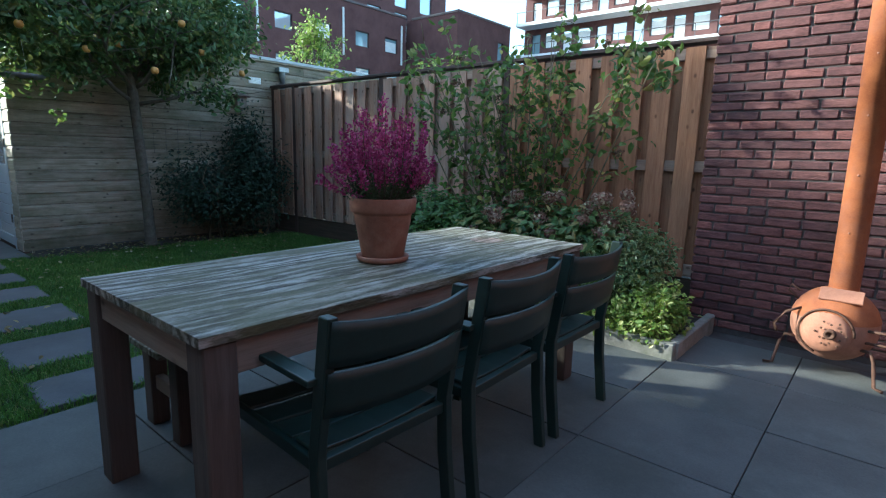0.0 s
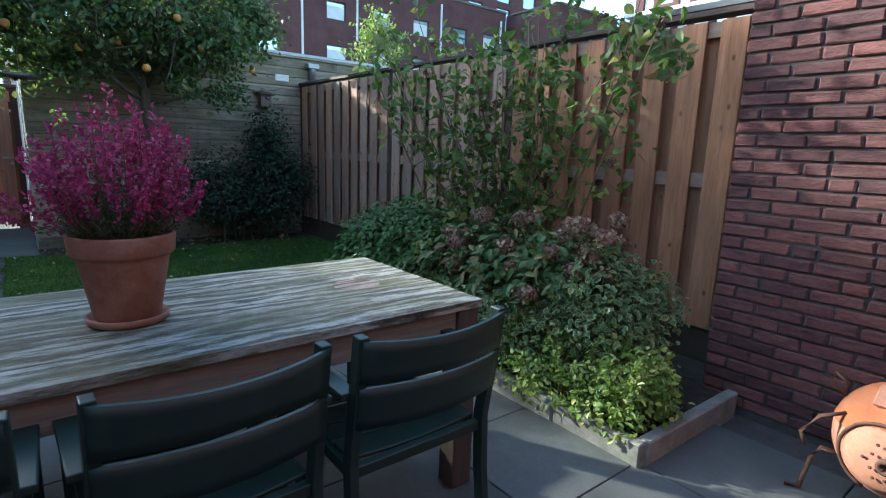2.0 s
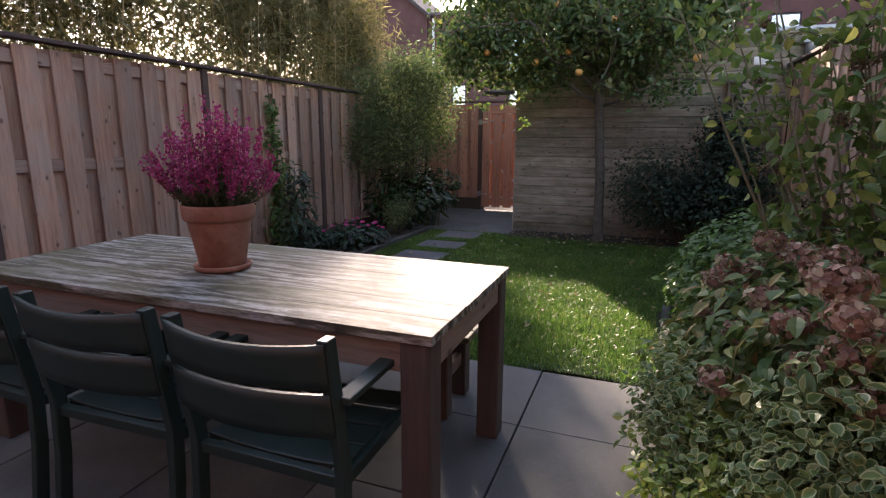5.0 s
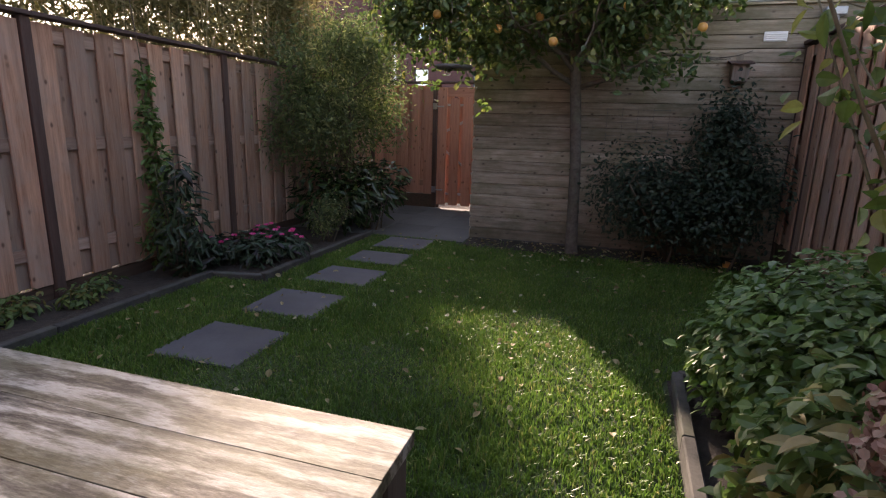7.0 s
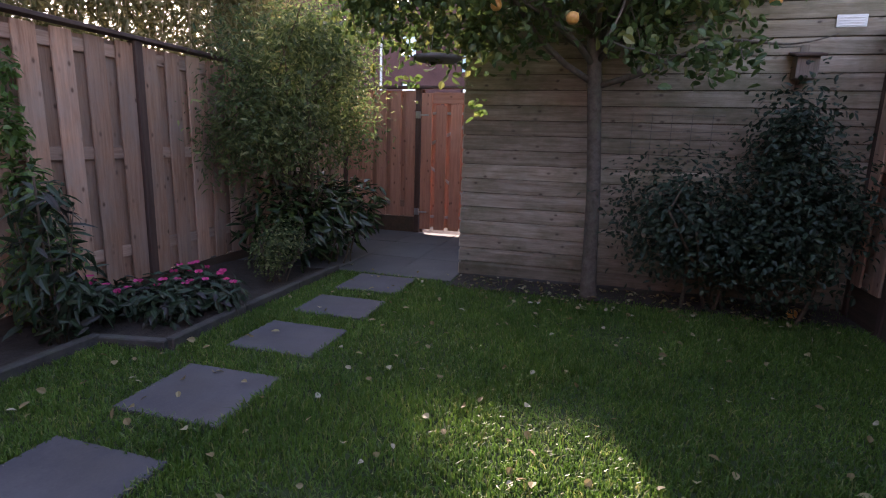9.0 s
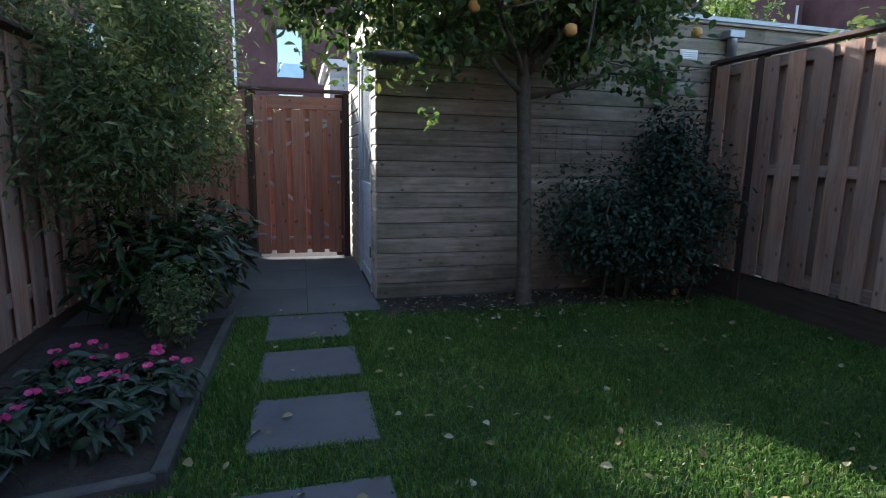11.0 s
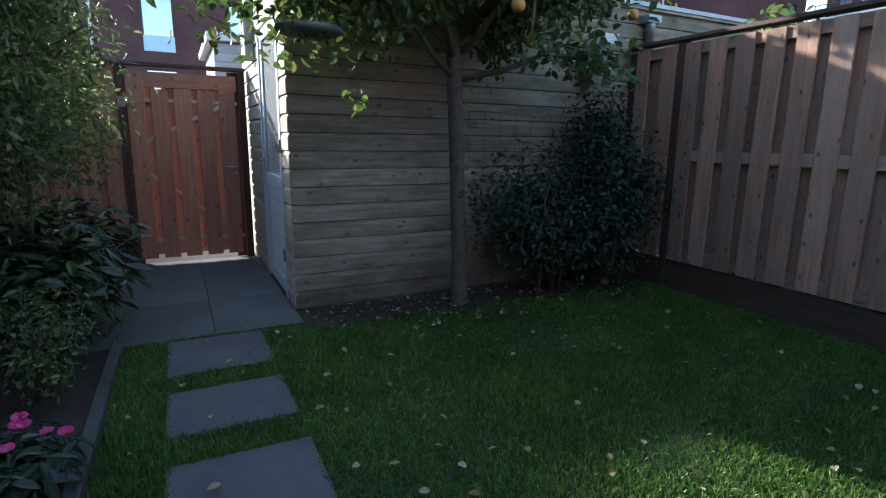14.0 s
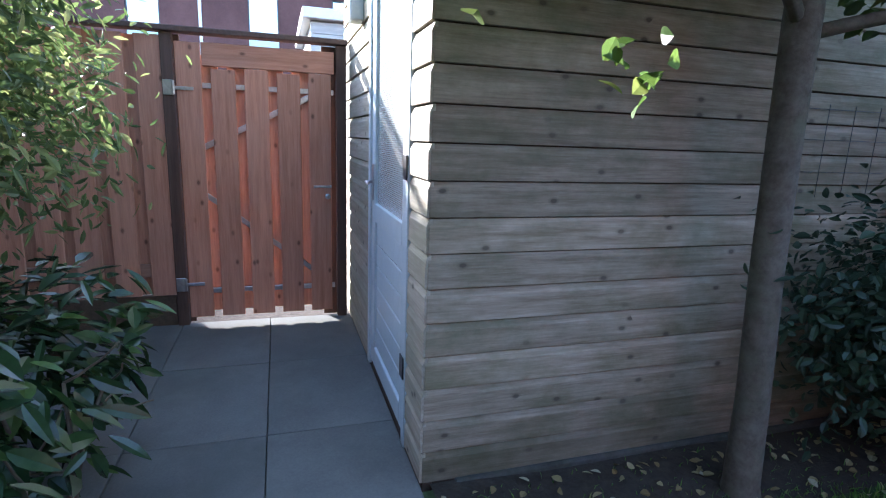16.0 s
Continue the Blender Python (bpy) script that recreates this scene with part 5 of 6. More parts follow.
# reeds behind the fence
rr = np.random.default_rng(51)
reeds = thing("reed_hedge", "tall dry reed hedge standing behind the fence", "hedge", (0, 0, 0))
tagged(reeds, kind="stuff")
foliage("reed_leaves", rr, [(-8.3 + 0.95 * k, -1.9, 3.0 + 0.3 * math.sin(k * 1.9), 0.8, 0.45, 1.35) for k in range(9)], 25000, 0.13, 0.026, M["bamboo_leaf"], reeds, shell=0.95, jitter=1.2, up=0.2, droop=0.4)
vs, fs, lp = [], [], []
for k in range(330):
    x = -8.9 + rr.random() * 7.7
    y = -1.45 - rr.random() * 0.7
    h = 2.8 + rr.random() * 1.5 + 0.35 * math.sin(x * 1.7)
    lean = rr.normal(size=2) * 0.16
    b = len(vs)
    r = 0.004 + 0.004 * rr.random()
    for j, f in enumerate((0.0, 0.5, 1.0)):
        c = (x + lean[0] * f * f * 1.3, y + lean[1] * f * f, -0.05 + h * f)
        for a in range(4):
            vs.append((c[0] + r * (1 - 0.6 * f) * math.cos(a * 1.571), c[1] + r * (1 - 0.6 * f) * math.sin(a * 1.571), c[2]))
    for j in (0, 4):
        for a in range(4):
            fs.append((b + j + a, b + j + (a + 1) % 4, b + j + 4 + (a + 1) % 4, b + j + 4 + a))
    for f in rr.random(34) * 0.62 + 0.40:
        lp.append((x + lean[0] * f * f * 1.3, y + lean[1] * f * f, h * f))
me = bpy.data.meshes.new("stalks")
me.from_pydata(vs, [], fs)
part_mesh("stalks", me, M["bamboo"], reeds)
leaves_on("leaves", rr, [Vector(q) for q in lp], 2, 0.06, 0.14, 0.02, M["bamboo_leaf"], reeds, "", 0.4, 0.3)
hedge = thing("garden_hedge", "loose green hedge rising behind the fence", "hedge", (-9.0, -2.0, 0))
tips = stems_on("stem", 8, rr, hedge, M["bark"], (0.7, 0.15, -0.05), (0.3, 0.2), 2.0, 0.03, 1, 0.25, 0.25, 0.22)
foliage("leaves", rr, [(0, 0, 2.0, 1.0, 0.6, 0.8), (0.9, 0.1, 2.3, 0.7, 0.5, 0.6), (-0.8, 0, 1.7, 0.7, 0.5, 0.7)], 6000, 0.055, 0.026, M["shrub_fine"], hedge, shell=0.8)

# planted bed along the fence
br = np.random.default_rng(61)
euo = thing("variegated_shrub", "rounded shrub with cream-edged green leaves", "shrub", (-1.50, 3.56, 0.0))
tips = stems_on("stem", 9, br, euo, M["stem"], (0.08, 0.08, 0.0), (0.4, 0.3), 0.5, 0.009, 1, 0.3, 0.2, 0.22)
foliage("leaves", br, [(-0.06, 0.02, 0.49, 0.34, 0.32, 0.33), (0.10, -0.04, 0.40, 0.24, 0.28, 0.28), (-0.12, -0.14, 0.30, 0.34, 0.26, 0.24), (-0.50, -0.20, 0.26, 0.28, 0.20, 0.22), (0.16, 0.12, 0.5, 0.20, 0.2, 0.2), (-0.55, -0.42, 0.27, 0.34, 0.19, 0.22)], 10500, 0.036, 0.0245, M["variegated"], euo, shell=0.5, up=0.7, rim_attr=True, fuzz=0.03, jitter=0.95, fold=0.3)
gold = thing("golden_shrub", "low golden-leaved shrub behind the concrete edging", "shrub", (-1.20, 3.24, 0.03))
part("stems", tube(bmesh.new(), [(0, 0, -0.03), (0.02, 0.02, 0.15), (0.06, 0.0, 0.28)], 0.006, 6), M["stem"], gold)
foliage("leaves", br, [(0.0, 0.0, 0.16, 0.30, 0.17, 0.17), (0.14, 0.08, 0.18, 0.18, 0.18, 0.16), (-0.4, -0.04, 0.12, 0.34, 0.14, 0.12), (0.04, 0.16, 0.2, 0.22, 0.18, 0.16), (-0.35, -0.17, 0.14, 0.34, 0.13, 0.12), (0.08, -0.16, 0.13, 0.2, 0.1, 0.1)], 3000, 0.034, 0.020, M["yellow_leaf"], gold, shell=0.9, up=0.6, jitter=1.0)
gd_tips = []
for k in range(70):
    px_, py_ = br.uniform(-0.68, 0.28), br.uniform(-0.13, 0.26)
    if px_ < -0.25:
        py_ = min(py_, 0.08)
    hh = 0.20 + 0.20 * br.random()
    ln_ = br.normal(size=2) * 0.05
    bm = tube(bmesh.new(), [(px_, py_, -0.02), (px_ + ln_[0] * 0.5, py_ + ln_[1] * 0.5, hh * 0.6), (px_ + ln_[0], py_ + ln_[1], hh)], [0.0032, 0.0025, 0.0015], 4)
    part("sprig", bm, M["cane"], gold)
    gd_tips += [Vector((px_ + ln_[0] * f, py_ + ln_[1] * f, hh * f)) for f in (0.45, 0.6, 0.72, 0.82, 0.9, 0.96, 1.0)]
leaves_on("sprig_leaves", br, gd_tips, 6, 0.016, 0.034, 0.019, M["yellow_leaf"], gold, "", 0.15, 0.9)
hyd = thing("hydrangea", "hydrangea with faded pink-brown flower heads", "shrub", (-2.25, 3.62, 0.0))
tips = stems_on("stem", 13, br, hyd, M["stem"], (0.14, 0.1, 0.0), (0.5, 0.35), 0.75, 0.009, 1, 0.3, 0.2, 0.22)
foliage("leaves", br, [(0.0, -0.05, 0.55, 0.75, 0.42, 0.36), (0.45, -0.05, 0.62, 0.4, 0.36, 0.26), (-0.45, -0.12, 0.45, 0.5, 0.36, 0.34), (0.0, -0.2, 0.3, 0.7, 0.3, 0.25), (-0.25, -0.42, 0.28, 0.55, 0.2, 0.22)], 5200, 0.072, 0.040, M["hydra_leaf"], hyd, shell=0.6, up=0.7, droop=0.3)
for k in range(30):
    a = br.random() * 6.28
    u = br.random() ** 0.5
    x, y = 0.15 + math.cos(a) * 0.8 * u, -0.12 + math.sin(a) * 0.38 * u
    if k < 7:
        x, y = 0.55 + 0.3 * br.random(), -0.25 + 0.35 * br.random()
    z = 0.93 - 0.38 * u * u + 0.06 * br.normal() + (0.06 if k < 7 else 0)
    p_, d_ = cloud(br, [(x, y, z, 0.062, 0.062, 0.045)], 120, 0.35)
    nn = unit(d_ + 0.3 * br.normal(size=d_.shape))
    tt = unit(np.cross(nn, br.normal(size=d_.shape)))
    part_mesh("flower_head", leaves_mesh("flower_head", p_, nn, tt, np.full(120, 0.025), np.full(120, 0.021), 0.1, 0.1), M["hydra_head"], hyd)
rnd = thing("rounded_shrub", "dense shrub with broad green leaves at the end of the bed", "shrub", (-3.52, 3.66, 0.0))
tips = stems_on("stem", 9, br, rnd, M["stem"], (0.12, 0.1, 0.0), (0.45, 0.35), 0.65, 0.010, 1, 0.3, 0.2, 0.22)
foliage("leaves", br, [(0.0, 0.0, 0.48, 0.66, 0.52, 0.42), (-0.28, -0.15, 0.35, 0.45, 0.4, 0.34), (0.35, 0.0, 0.5, 0.4, 0.42, 0.36)], 9500, 0.048, 0.034, M["green_leaf"], rnd, shell=0.4, up=0.9, droop=0.2)
rose = thing("tall_climbing_shrub", "tall sparse climbing shrub with long bare canes", "shrub", (-2.52, 3.95, 0.0))
tips = []
for k in range(26):
    bm = bmesh.new()
    d = Vector((br.normal() * 0.36, br.normal() * 0.05 - 0.06, 1)).normalized()
    if k < 8:
        d = Vector((-0.30 - 0.05 * k, -0.24 - 0.03 * k, 1)).normalized()
    p = Vector((br.normal() * 0.16, br.normal() * 0.06, 0.0))
    n_, ln = 9, 1.75 + 0.75 * br.random()
    pts = [p]
    for j in range(n_):
        d = (d + Vector((br.normal() * 0.06, br.normal() * 0.035, 0.03))).normalized()
        p = p + d * ln / n_
        pts.append(p.copy())
        if j > 2:
            tips.append(p.copy())
            tw = Vector((br.normal(), br.normal() * 0.5, 0.3)).normalized()
            q = p + tw * (0.10 + 0.14 * br.random())
            tube(bm, [p, (p + q) / 2 + Vector((0, 0, 0.01)), q], [0.004, 0.003, 0.002], 5)
            tips += [(p + q) / 2, q, q]
    tube(bm, pts, [0.011 * (1 - 0.75 * j / n_) for j in range(n_ + 1)], 6)
    part("cane", bm, M["cane"], rose)
tp = [t for t in tips if t.z > 0.7 and -0.95 < t.y < 0.34]
leaves_on("leaves", br, tp, 3, 0.045, 0.066, 0.041, M["climb_leaf"], rose, "yellow-green leaves, thinly set", 0.35)
for k in range(34):
    q = tp[(k * 37) % len(tp)]
    p_, d_ = cloud(br, [(q.x, q.y, q.z, 0.035, 0.035, 0.03)], 40, 0.6)
    nn = unit(d_ + 0.4 * br.normal(size=d_.shape))
    part_mesh("dry_head", leaves_mesh("dry_head", p_, nn, unit(np.cross(nn, br.normal(size=d_.shape))), np.full(40, 0.02), np.full(40, 0.015), 0.1, 0.1), M["dry_head"], rose, "brown withered flower head")
leaves_on("hanging_spray", br, [Vector((0.84 + 0.045 * k, -0.12, 1.98 - 0.004 * k * k)) for k in range(8)], 12, 0.05, 0.075, 0.045, M["hydra_leaf"], rose, "", 0.5)["kind"] = "stuff"
# growth behind the fences
for nm, x, y, z, s in (("bush_tips", -6.35, 4.85, 2.15, 0.30), ("bush_tips", -4.75, 5.3, 2.25, 0.45)):
    o = thing("neighbour_bush", "leafy bush tips showing above the fence", "shrub", (x, y, 0))
    bm = bmesh.new()
    for k in range(5):
        branch_on(bm, Vector((br.normal() * 0.1, 0, -0.05)), Vector((br.normal() * 0.1, br.normal() * 0.1, 1)).normalized(), z, 0.02, 0, br, [], 0.1, 0.3)
    part("stems", bm, M["cane"], o)
    foliage("leaves", br, [(0, 0, z, s, s, 0.24), (s * 0.7, 0.05, z - 0.05, s * 0.7, s * 0.6, 0.2)], 420, 0.075, 0.045, M["climb_leaf"], o, shell=0.9)
ft = thing("young_tree", "young pale-leaved tree in the garden behind", "tree", (-11.4, 8.1, 0))
bm, tips = bmesh.new(), []
tube(bm, [(0, 0, -0.06), (0.02, 0, 1.6), (0, 0, 4.3)], [0.06, 0.05, 0.012], 8)
for k in range(11):
    a = br.random() * 6.28
    branch_on(bm, Vector((0, 0, 1.9 + 0.19 * k)), Vector((math.cos(a), math.sin(a), 1.1)).normalized(), 1.0 - 0.05 * k, 0.018, 1, br, tips, 0.25, 0.3)
part("trunk", bm, M["bark"], ft)
leaves_on("crown", br, tips, 9, 0.09, 0.085, 0.055, M["yellow_leaf"], ft)

# ---- grass ----
gr = np.random.default_rng(71)
n = 200000
gx, gy = gr.uniform(-7.40, -2.86, n), gr.uniform(-0.42, 4.36, n)
ok = np.ones(n, bool)
ok &= ~((gx < -7.13) & (gy < 1.17))
ok &= ~((gx > -4.2) & (gy > 3.08)) & ~((gx < -4.97) & (gy < 0.04))
for x0, w in zip((-7.1, -6.33, -5.64, -4.86, -4.07, -3.29), (0.555, 0.46, 0.5, 0.53, 0.54, 0.40)):
    ok &= ~((gx > x0 + 0.015) & (gx < x0 + w - 0.015) & (gy > 0.31) & (gy < 0.85))
ok &= ~((gy > 1.1) & (gr.random(n) < np.clip((-6.75 - gx) / 0.35, 0, 0.96)))
gx, gy = gx[ok], gy[ok]
n = len(gx)
h = 0.016 + 0.024 * gr.random(n) + 0.008 * np.sin(gx * 3.1) * np.cos(gy * 2.7)
a = gr.uniform(0, 6.283, n)
lean = gr.normal(size=(n, 2)) * 0.014
w = 0.0022 + 0.0018 * gr.random(n)
zb = np.full(n, -0.02)
ca, sa = np.cos(a) * w, np.sin(a) * w
V = np.stack([np.stack([gx - ca, gy - sa, zb], 1), np.stack([gx + ca, gy + sa, zb], 1),
              np.stack([gx + ca * 0.8 + lean[:, 0] * 0.4, gy + sa * 0.8 + lean[:, 1] * 0.4, zb + 0.012 + h * 0.6], 1),
              np.stack([gx - ca * 0.8 + lean[:, 0] * 0.4, gy - sa * 0.8 + lean[:, 1] * 0.4, zb + 0.012 + h * 0.6], 1),
              np.stack([gx + lean[:, 0] * 1.3, gy + lean[:, 1] * 1.3, zb + 0.012 + h], 1)], 1).reshape(-1, 3)
b = (np.arange(n) * 5)[:, None]
F = np.concatenate([b + np.array([[0, 1, 2]]), b + np.array([[0, 2, 3]]), b + np.array([[3, 2, 4]])], 0)
me = bpy.data.meshes.new("grass")
me.from_pydata(V.tolist(), [], F.tolist())
M["grass"] = leafy("grass_blades", (0.075, 0.18, 0.034), (0.165, 0.31, 0.06), (0.38, 0.38, 0.16), 0.4, 0.45, 0.85, patches=0.3)
tagged(part_mesh("grass", me, M["grass"]), "short green grass of the lawn", "grass", kind="stuff")
M["litter"] = leafy("fallen_leaves", (0.22, 0.16, 0.06), (0.42, 0.36, 0.18), (0.55, 0.52, 0.38), 0.7, 0.25)
n = 520
fx, fy = gr.uniform(-7.35, -3.2, n), gr.uniform(-0.3, 4.2, n)
near_shed = gr.random(n) < 0.45
fx = np.where(near_shed, -7.35 + 0.7 * gr.random(n) ** 1.5, fx)
fy = np.where(near_shed, 1.2 + 2.9 * gr.random(n), fy)
okl = ~((fx > -4.2) & (fy > 3.05)) & ~((fx < -4.97) & (fy < 0.05))
fx, fy = fx[okl], fy[okl]
n = len(fx)
nn = unit(gr.normal(size=(n, 3)) * 0.35 + np.array([0, 0, 1]))
tt = gr.normal(size=(n, 3))
tt = unit(tt - nn * (tt * nn).sum(1, keepdims=True))
me = leaves_mesh("fallen_leaves", np.stack([fx, fy, np.full(n, 0.022)], 1), nn, tt, 0.025 + 0.03 * gr.random(n), 0.018 + 0.02 * gr.random(n), 0.2, 0.1)
tagged(part_mesh("fallen_leaves", me, M["litter"]), "pale fallen leaves scattered on the lawn", "leaves", kind="stuff")

# ---- buildings beyond the garden ----
m_, nt_, b_ = base_mat("sky_tinted_glass")
# Bluish base paints in part of the sky's reflection; high IOR adds the rest.
b_.inputs["Base Color"].default_value = (0.24, 0.38, 0.44, 1)
b_.inputs["Roughness"].default_value = 0.04
b_.inputs["IOR"].default_value = 3.2
M["far_glass"] = m_


def facade(b, name_, axis, at, u0, u1, z1, openings, material, z0=-0.06, depth=0.18, out=1, pipes=()):
    """A wall with real openings: front faces round the windows, reveals, frames and panes. axis: the way it runs."""
    def pt(u, z, d):
        return (at - out * d, u, z) if axis == "y" else (u, at - out * d, z)

    us = sorted({u0, u1, *[o[0] for o in openings], *[o[1] for o in openings]})
    zs = sorted({z0, z1, *[o[2] for o in openings], *[o[3] for o in openings]})
    bm = bmesh.new()

    def quad(*p):
        bm.faces.new([bm.verts.new(q) for q in p])

    for ua, ub in zip(us, us[1:]):
        for za, zb in zip(zs, zs[1:]):
            if any(o[0] <= ua and ub <= o[1] and o[2] <= za and zb <= o[3] for o in openings):
                continue
            quad(pt(ua, za, 0), pt(ub, za, 0), pt(ub, zb, 0), pt(ua, zb, 0))
    for a, c, za, zb in (o[:4] for o in openings):
        quad(pt(a, za, 0), pt(a, zb, 0), pt(a, zb, depth), pt(a, za, depth))
        quad(pt(c, za, 0), pt(c, zb, 0), pt(c, zb, depth), pt(c, za, depth))
        quad(pt(a, za, 0), pt(c, za, 0), pt(c, za, depth), pt(a, za, depth))
        quad(pt(a, zb, 0), pt(c, zb, 0), pt(c, zb, depth), pt(a, zb, depth))
    back = 6.0
    quad(pt(u0, z1, 0), pt(u1, z1, 0), pt(u1, z1, back), pt(u0, z1, back))
    quad(pt(u0, z0, 0), pt(u0, z1, 0), pt(u0, z1, back), pt(u0, z0, back))
    quad(pt(u1, z0, 0), pt(u1, z1, 0), pt(u1, z1, back), pt(u1, z0, back))
    quad(pt(u0, z0, back), pt(u1, z0, back), pt(u1, z1, back), pt(u0, z1, back))
    part(name_, bm, material, b)

    def bar(nm, ua, ub, za, zb, d0, d1, mt, parent, lab=""):
        p, q = pt(ua, za, d0), pt(ub, zb, d1)
        return piece(nm, mt, parent, tuple(map(min, p, q)), tuple(map(max, p, q)), 0.01, label=lab)

    for o in openings:
        a, c, za, zb = o[:4]
        pane = bar("window", a + 0.06, c - 0.06, za + 0.06, zb - 0.06, depth - 0.02, depth + 0.01, M["far_glass"], b, "")
        for ua, ub, z_a, z_b in ((a, a + 0.07, za, zb), (c - 0.07, c, za, zb), (a + 0.07, c - 0.07, za, za + 0.07), (a + 0.07, c - 0.07, zb - 0.07, zb)):
            under(bar("window_frame", ua, ub, z_a, z_b, depth - 0.07, depth + 0.02, M["far_frame"], b), pane)
        if len(o) > 4 and o[4] == "panel":
            under(bar("window_panel", a + 0.02, c - 0.02, za, za + 0.75, 0.02, 0.05, M["far_panel"], b, "pale blue glass balustrade"), pane)
        elif len(o) > 4 and o[4] == "blind":
            under(bar("window_blind", a + 0.08, c - 0.08, za + 0.08, zb - 0.3, depth - 0.04, depth - 0.025, M["far_white"], b, "white window blind"), pane)
    for u, za, zb in pipes:
        bar("drainpipe", u - 0.07, u + 0.07, za, zb, -0.12, -0.01, M["far_white"], b, "white drainpipe")
    bar("roof_edge", u0, u1, z1, z1 + 0.18, -0.08, 0.3, M["far_edge"], b)


M["far_panel"] = plain("pale_blue_panel", (0.42, 0.62, 0.68), (0.5, 0.7, 0.75), 1.5, 0.15, 0, 0)
M["far_edge"] = plain("roof_edge_metal", (0.10, 0.075, 0.07), (0.16, 0.12, 0.115), 2, 0.6, 0, 0)
terrace_b = thing("apartment_block", "dark red brick apartment block with rows of windows", "building", (0, 0, 0))
ops = []
for k, y in enumerate((-5.9, -0.55, 3.5, 8.6, 13.6)):
    ops += [(y, y + 1.45, 5.45, 8.05, "panel"), (y, y + 1.45, 2.6, 4.6)]
for k, y in enumerate((18.4, 22.1, 25.6, 29.5, 32.8)):
    ops += [(y, y + 1.45, 9.75, 10.95, "blind" if k % 2 == 0 else ""), (y, y + 1.55, 6.9, 8.1, "blind"), (y, y + 1.5, 4.0, 5.2)]
facade(terrace_b, "wall", "y", -35.0, -8.0, 35.3, 12.9, ops, M["far_brick"], pipes=((-2.7, 0.0, 11.0), (20.7, 8.6, 12.3), (28.2, 8.8, 12.4), (34.7, 8.9, 12.2), (16.6, 5.0, 12.2), (6.6, 3.0, 12.2)))
low_b = thing("row_house", "low brick house with a flat roof", "building", (0, 0, 0))
facade(low_b, "wall", "y", -35.2, -11.6, -8.03, 9.4, [(-9.9, -8.9, 6.4, 7.7, ""), (-9.9, -8.9, 3.4, 4.9, "")], M["far_brick"], pipes=((-11.2, 3.0, 9.2),))
gab = thing("gabled_house", "dark brick house with a steep tiled gable", "building", (0, 0, 0))
bm = bmesh.new()
prof = [(-11.65, -0.06), (-11.65, 9.4), (-16.2, 13.0), (-20.8, 9.4), (-20.8, -0.06)]
f0 = [bm.verts.new((-35.1, y, z)) for y, z in prof]
f1 = [bm.verts.new((-45.0, y, z)) for y, z in prof]
bm.faces.new(f0)
bm.faces.new(f1[::-1])
for k in range(len(prof)):
    bm.faces.new((f0[k], f0[(k + 1) % 5], f1[(k + 1) % 5], f1[k]))
part("wall", bm, M["far_brick"], gab)
M["far_tile"] = plain("dark_roof_tiles", (0.05, 0.04, 0.04), (0.09, 0.07, 0.068), 1.5, 0.8, 0, 0.3, 0.02, 12)
part("roof", strip(bmesh.new(), [(-40, -11.3, 9.25), (-40, -16.2, 13.15)], (10.6, 0, 0), (0, 0.12, 0.16)), M["far_tile"], gab)
part("roof", strip(bmesh.new(), [(-40, -21.1, 9.25), (-40, -16.2, 13.15)], (10.6, 0, 0), (0, -0.12, 0.16)), M["far_tile"], gab)
wing = thing("apartment_wing", "brick end wing of the apartment block", "building", (0, 0, 0))
facade(wing, "wall", "x", 36.0, -34.95, -29.7, 12.9, [], M["far_brick"], out=-1)
facade(wing, "wall", "y", -29.68, 36.02, 43.9, 12.95, [(37.6, 39.5, 8.6, 11.5, ""), (40.9, 42.8, 8.6, 11.5, ""), (37.6, 39.5, 5.0, 7.6, ""), (40.9, 42.8, 5.0, 7.6, "")], M["far_brick"])
top = thing("upper_block", "red brick upper storeys with glass balconies", "building", (0, 0, 0))
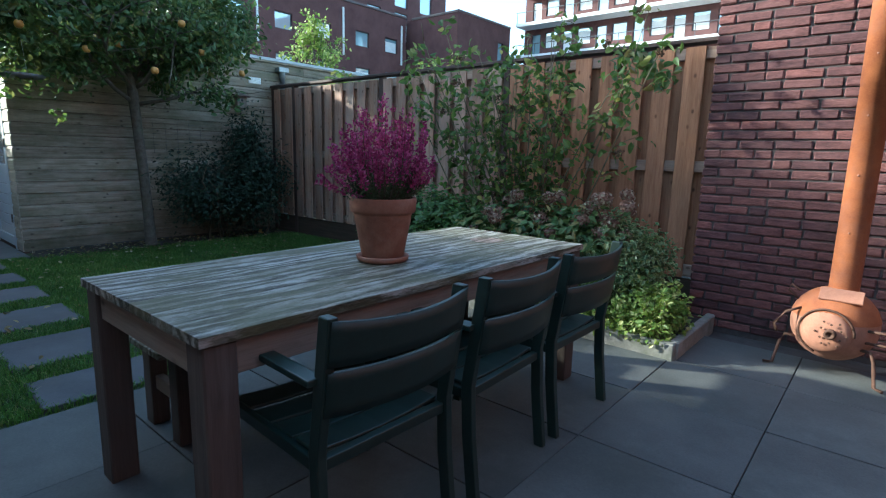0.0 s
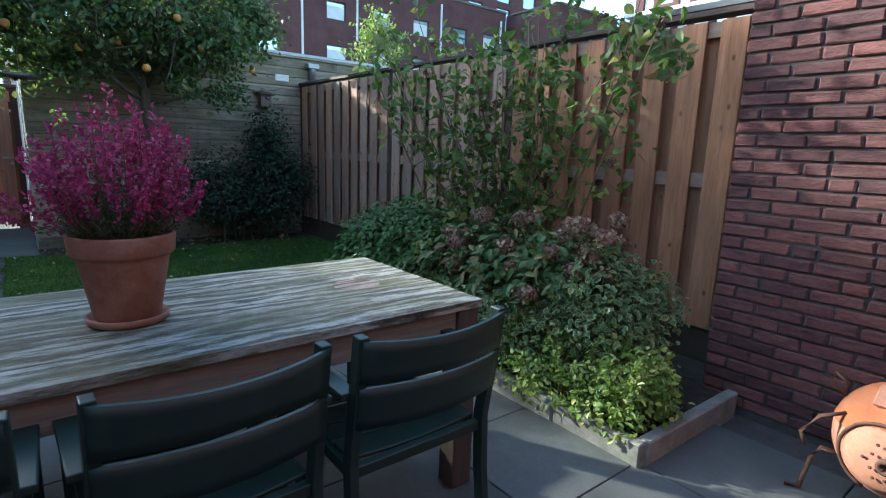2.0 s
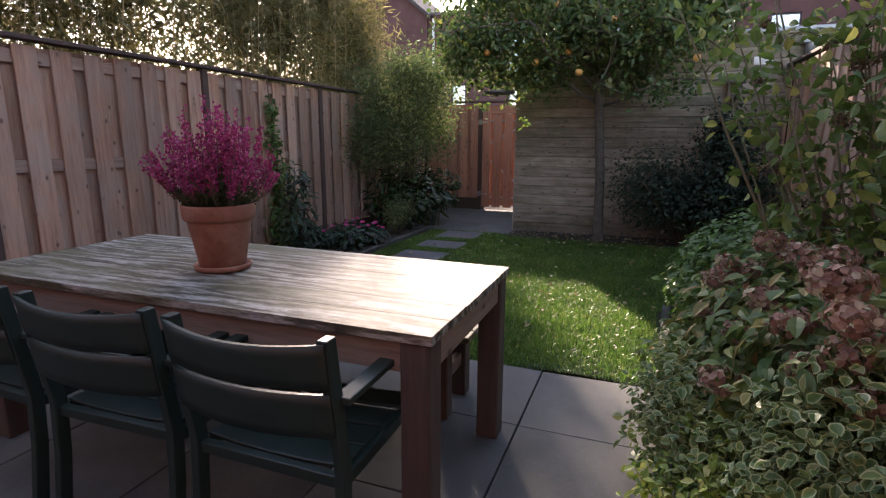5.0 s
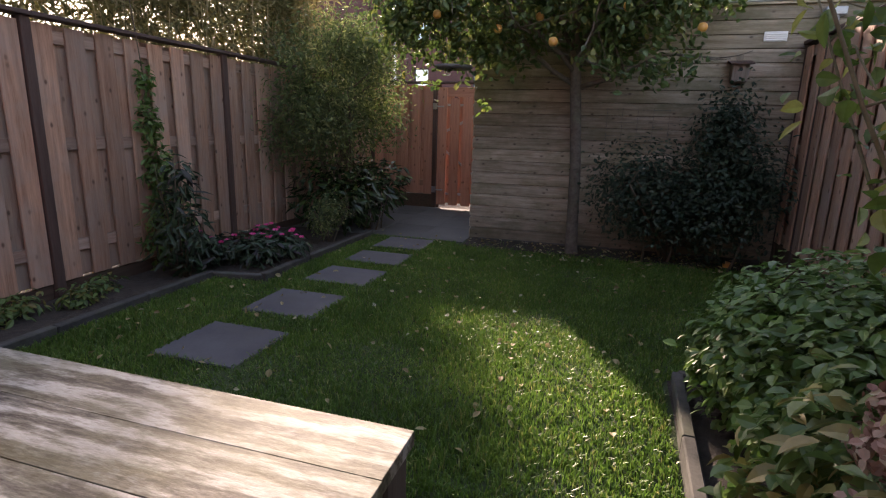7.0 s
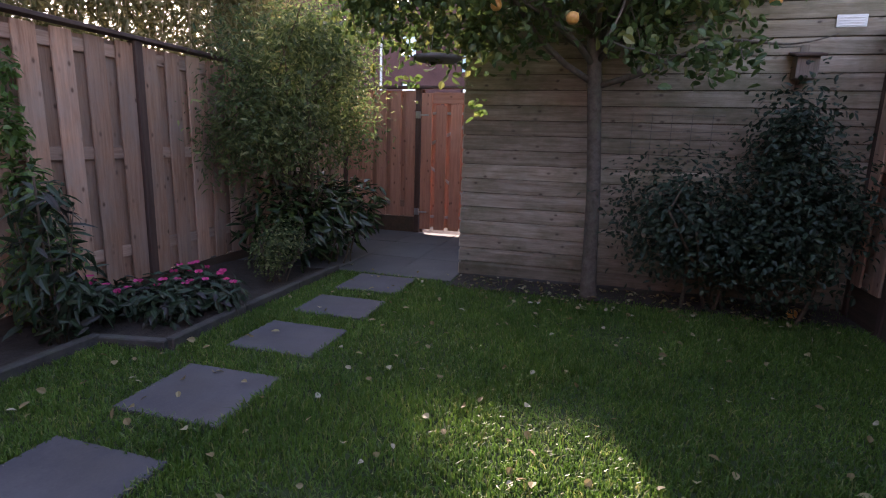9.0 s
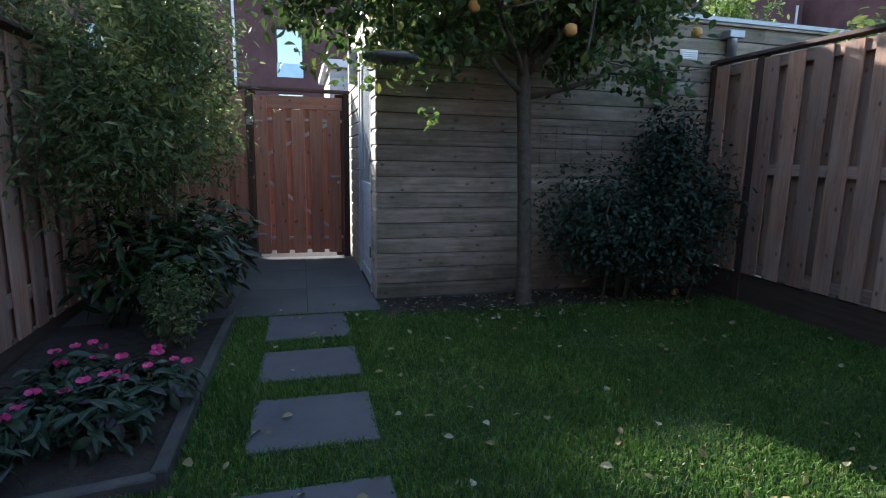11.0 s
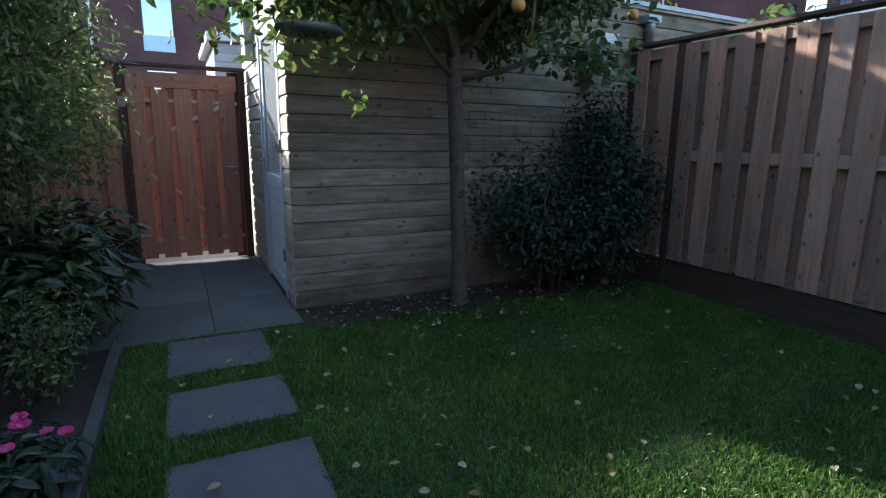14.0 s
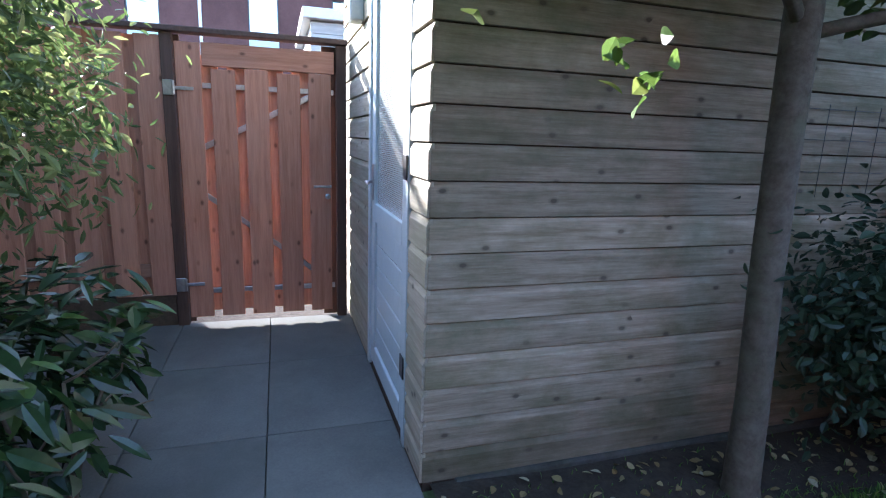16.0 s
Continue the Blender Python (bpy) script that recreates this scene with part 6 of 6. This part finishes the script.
facade(top, "wall", "y", -43.0, 20.0, 50.0, 19.5, [(30.0 + 3.9 * k, 31.9 + 3.9 * k, 13.4, 16.0, "panel") for k in range(5)] + [(30.0 + 3.9 * k, 31.9 + 3.9 * k, 16.6, 18.9, "") for k in range(5)], M["far_brick"])
for k in range(2):
    y = 34.6 + 7 * k
    bal = piece("balcony", M["far_white"], top, (-42.95, y, 13.1), (-41.6, y + 4.2, 13.35), 0.02)
    piece("balustrade", M["far_panel"], top, (-41.66, y, 13.36), (-41.6, y + 4.2, 14.4), 0.01)
gal = thing("gallery_flats", "brick flats with white-edged access galleries", "building", (0, 0, 0))
ops = []
for s in range(5):
    zb = 4.75 + 2.9 * s
    for k in range(13):
        x = -28.6 + 3.3 * k
        ops += [(x, x + 0.95, zb + 0.05, zb + 2.15, "blind" if (k + s) % 3 == 0 else ""), (x + 1.45, x + 2.75, zb + 0.75, zb + 2.2, "blind" if (k * 2 + s) % 3 else "")]
facade(gal, "wall", "x", 46.0, -29.4, 15.0, 19.8, ops, M["far_brick"], out=-1)
for s in range(5):
    zb = 4.6 + 2.9 * s
    piece("gallery_slab", M["far_white"], gal, (-29.3, 44.2, zb - 0.16), (15.0, 45.97, zb + 0.14), 0.02)
    piece("gallery_rail", M["far_frame"], gal, (-29.3, 44.24, zb + 1.05), (15.0, 44.29, zb + 1.11), 0.01)
    for k in range(23):
        piece("gallery_post", M["far_frame"], gal, (-29.2 + 2.0 * k, 44.24, zb + 0.141), (-29.15 + 2.0 * k, 44.28, zb + 1.05), 0.008)
nb = thing("neighbour_shed", "pale grey boarded shed behind the gate", "shed", (0, 0, 0))
M["pale_board"] = wood("pale_grey_boards", (0.36, 0.36, 0.35), (0.52, 0.52, 0.50), "y", None, 0, 0.7, 0.08, False)
for k in range(20):
    piece("board", M["pale_board"], nb, (-13.03, 1.1, -0.05 + k * 0.14), (-13.0, 4.4, 0.085 + k * 0.14), 0.004)
piece("core", M["pale_board"], nb, (-15.5, 1.12, -0.05), (-13.04, 4.4, 2.76), 0.004)
piece("roof_trim", M["far_white"], nb, (-15.55, 1.0, 2.77), (-12.9, 4.45, 2.90), 0.01)
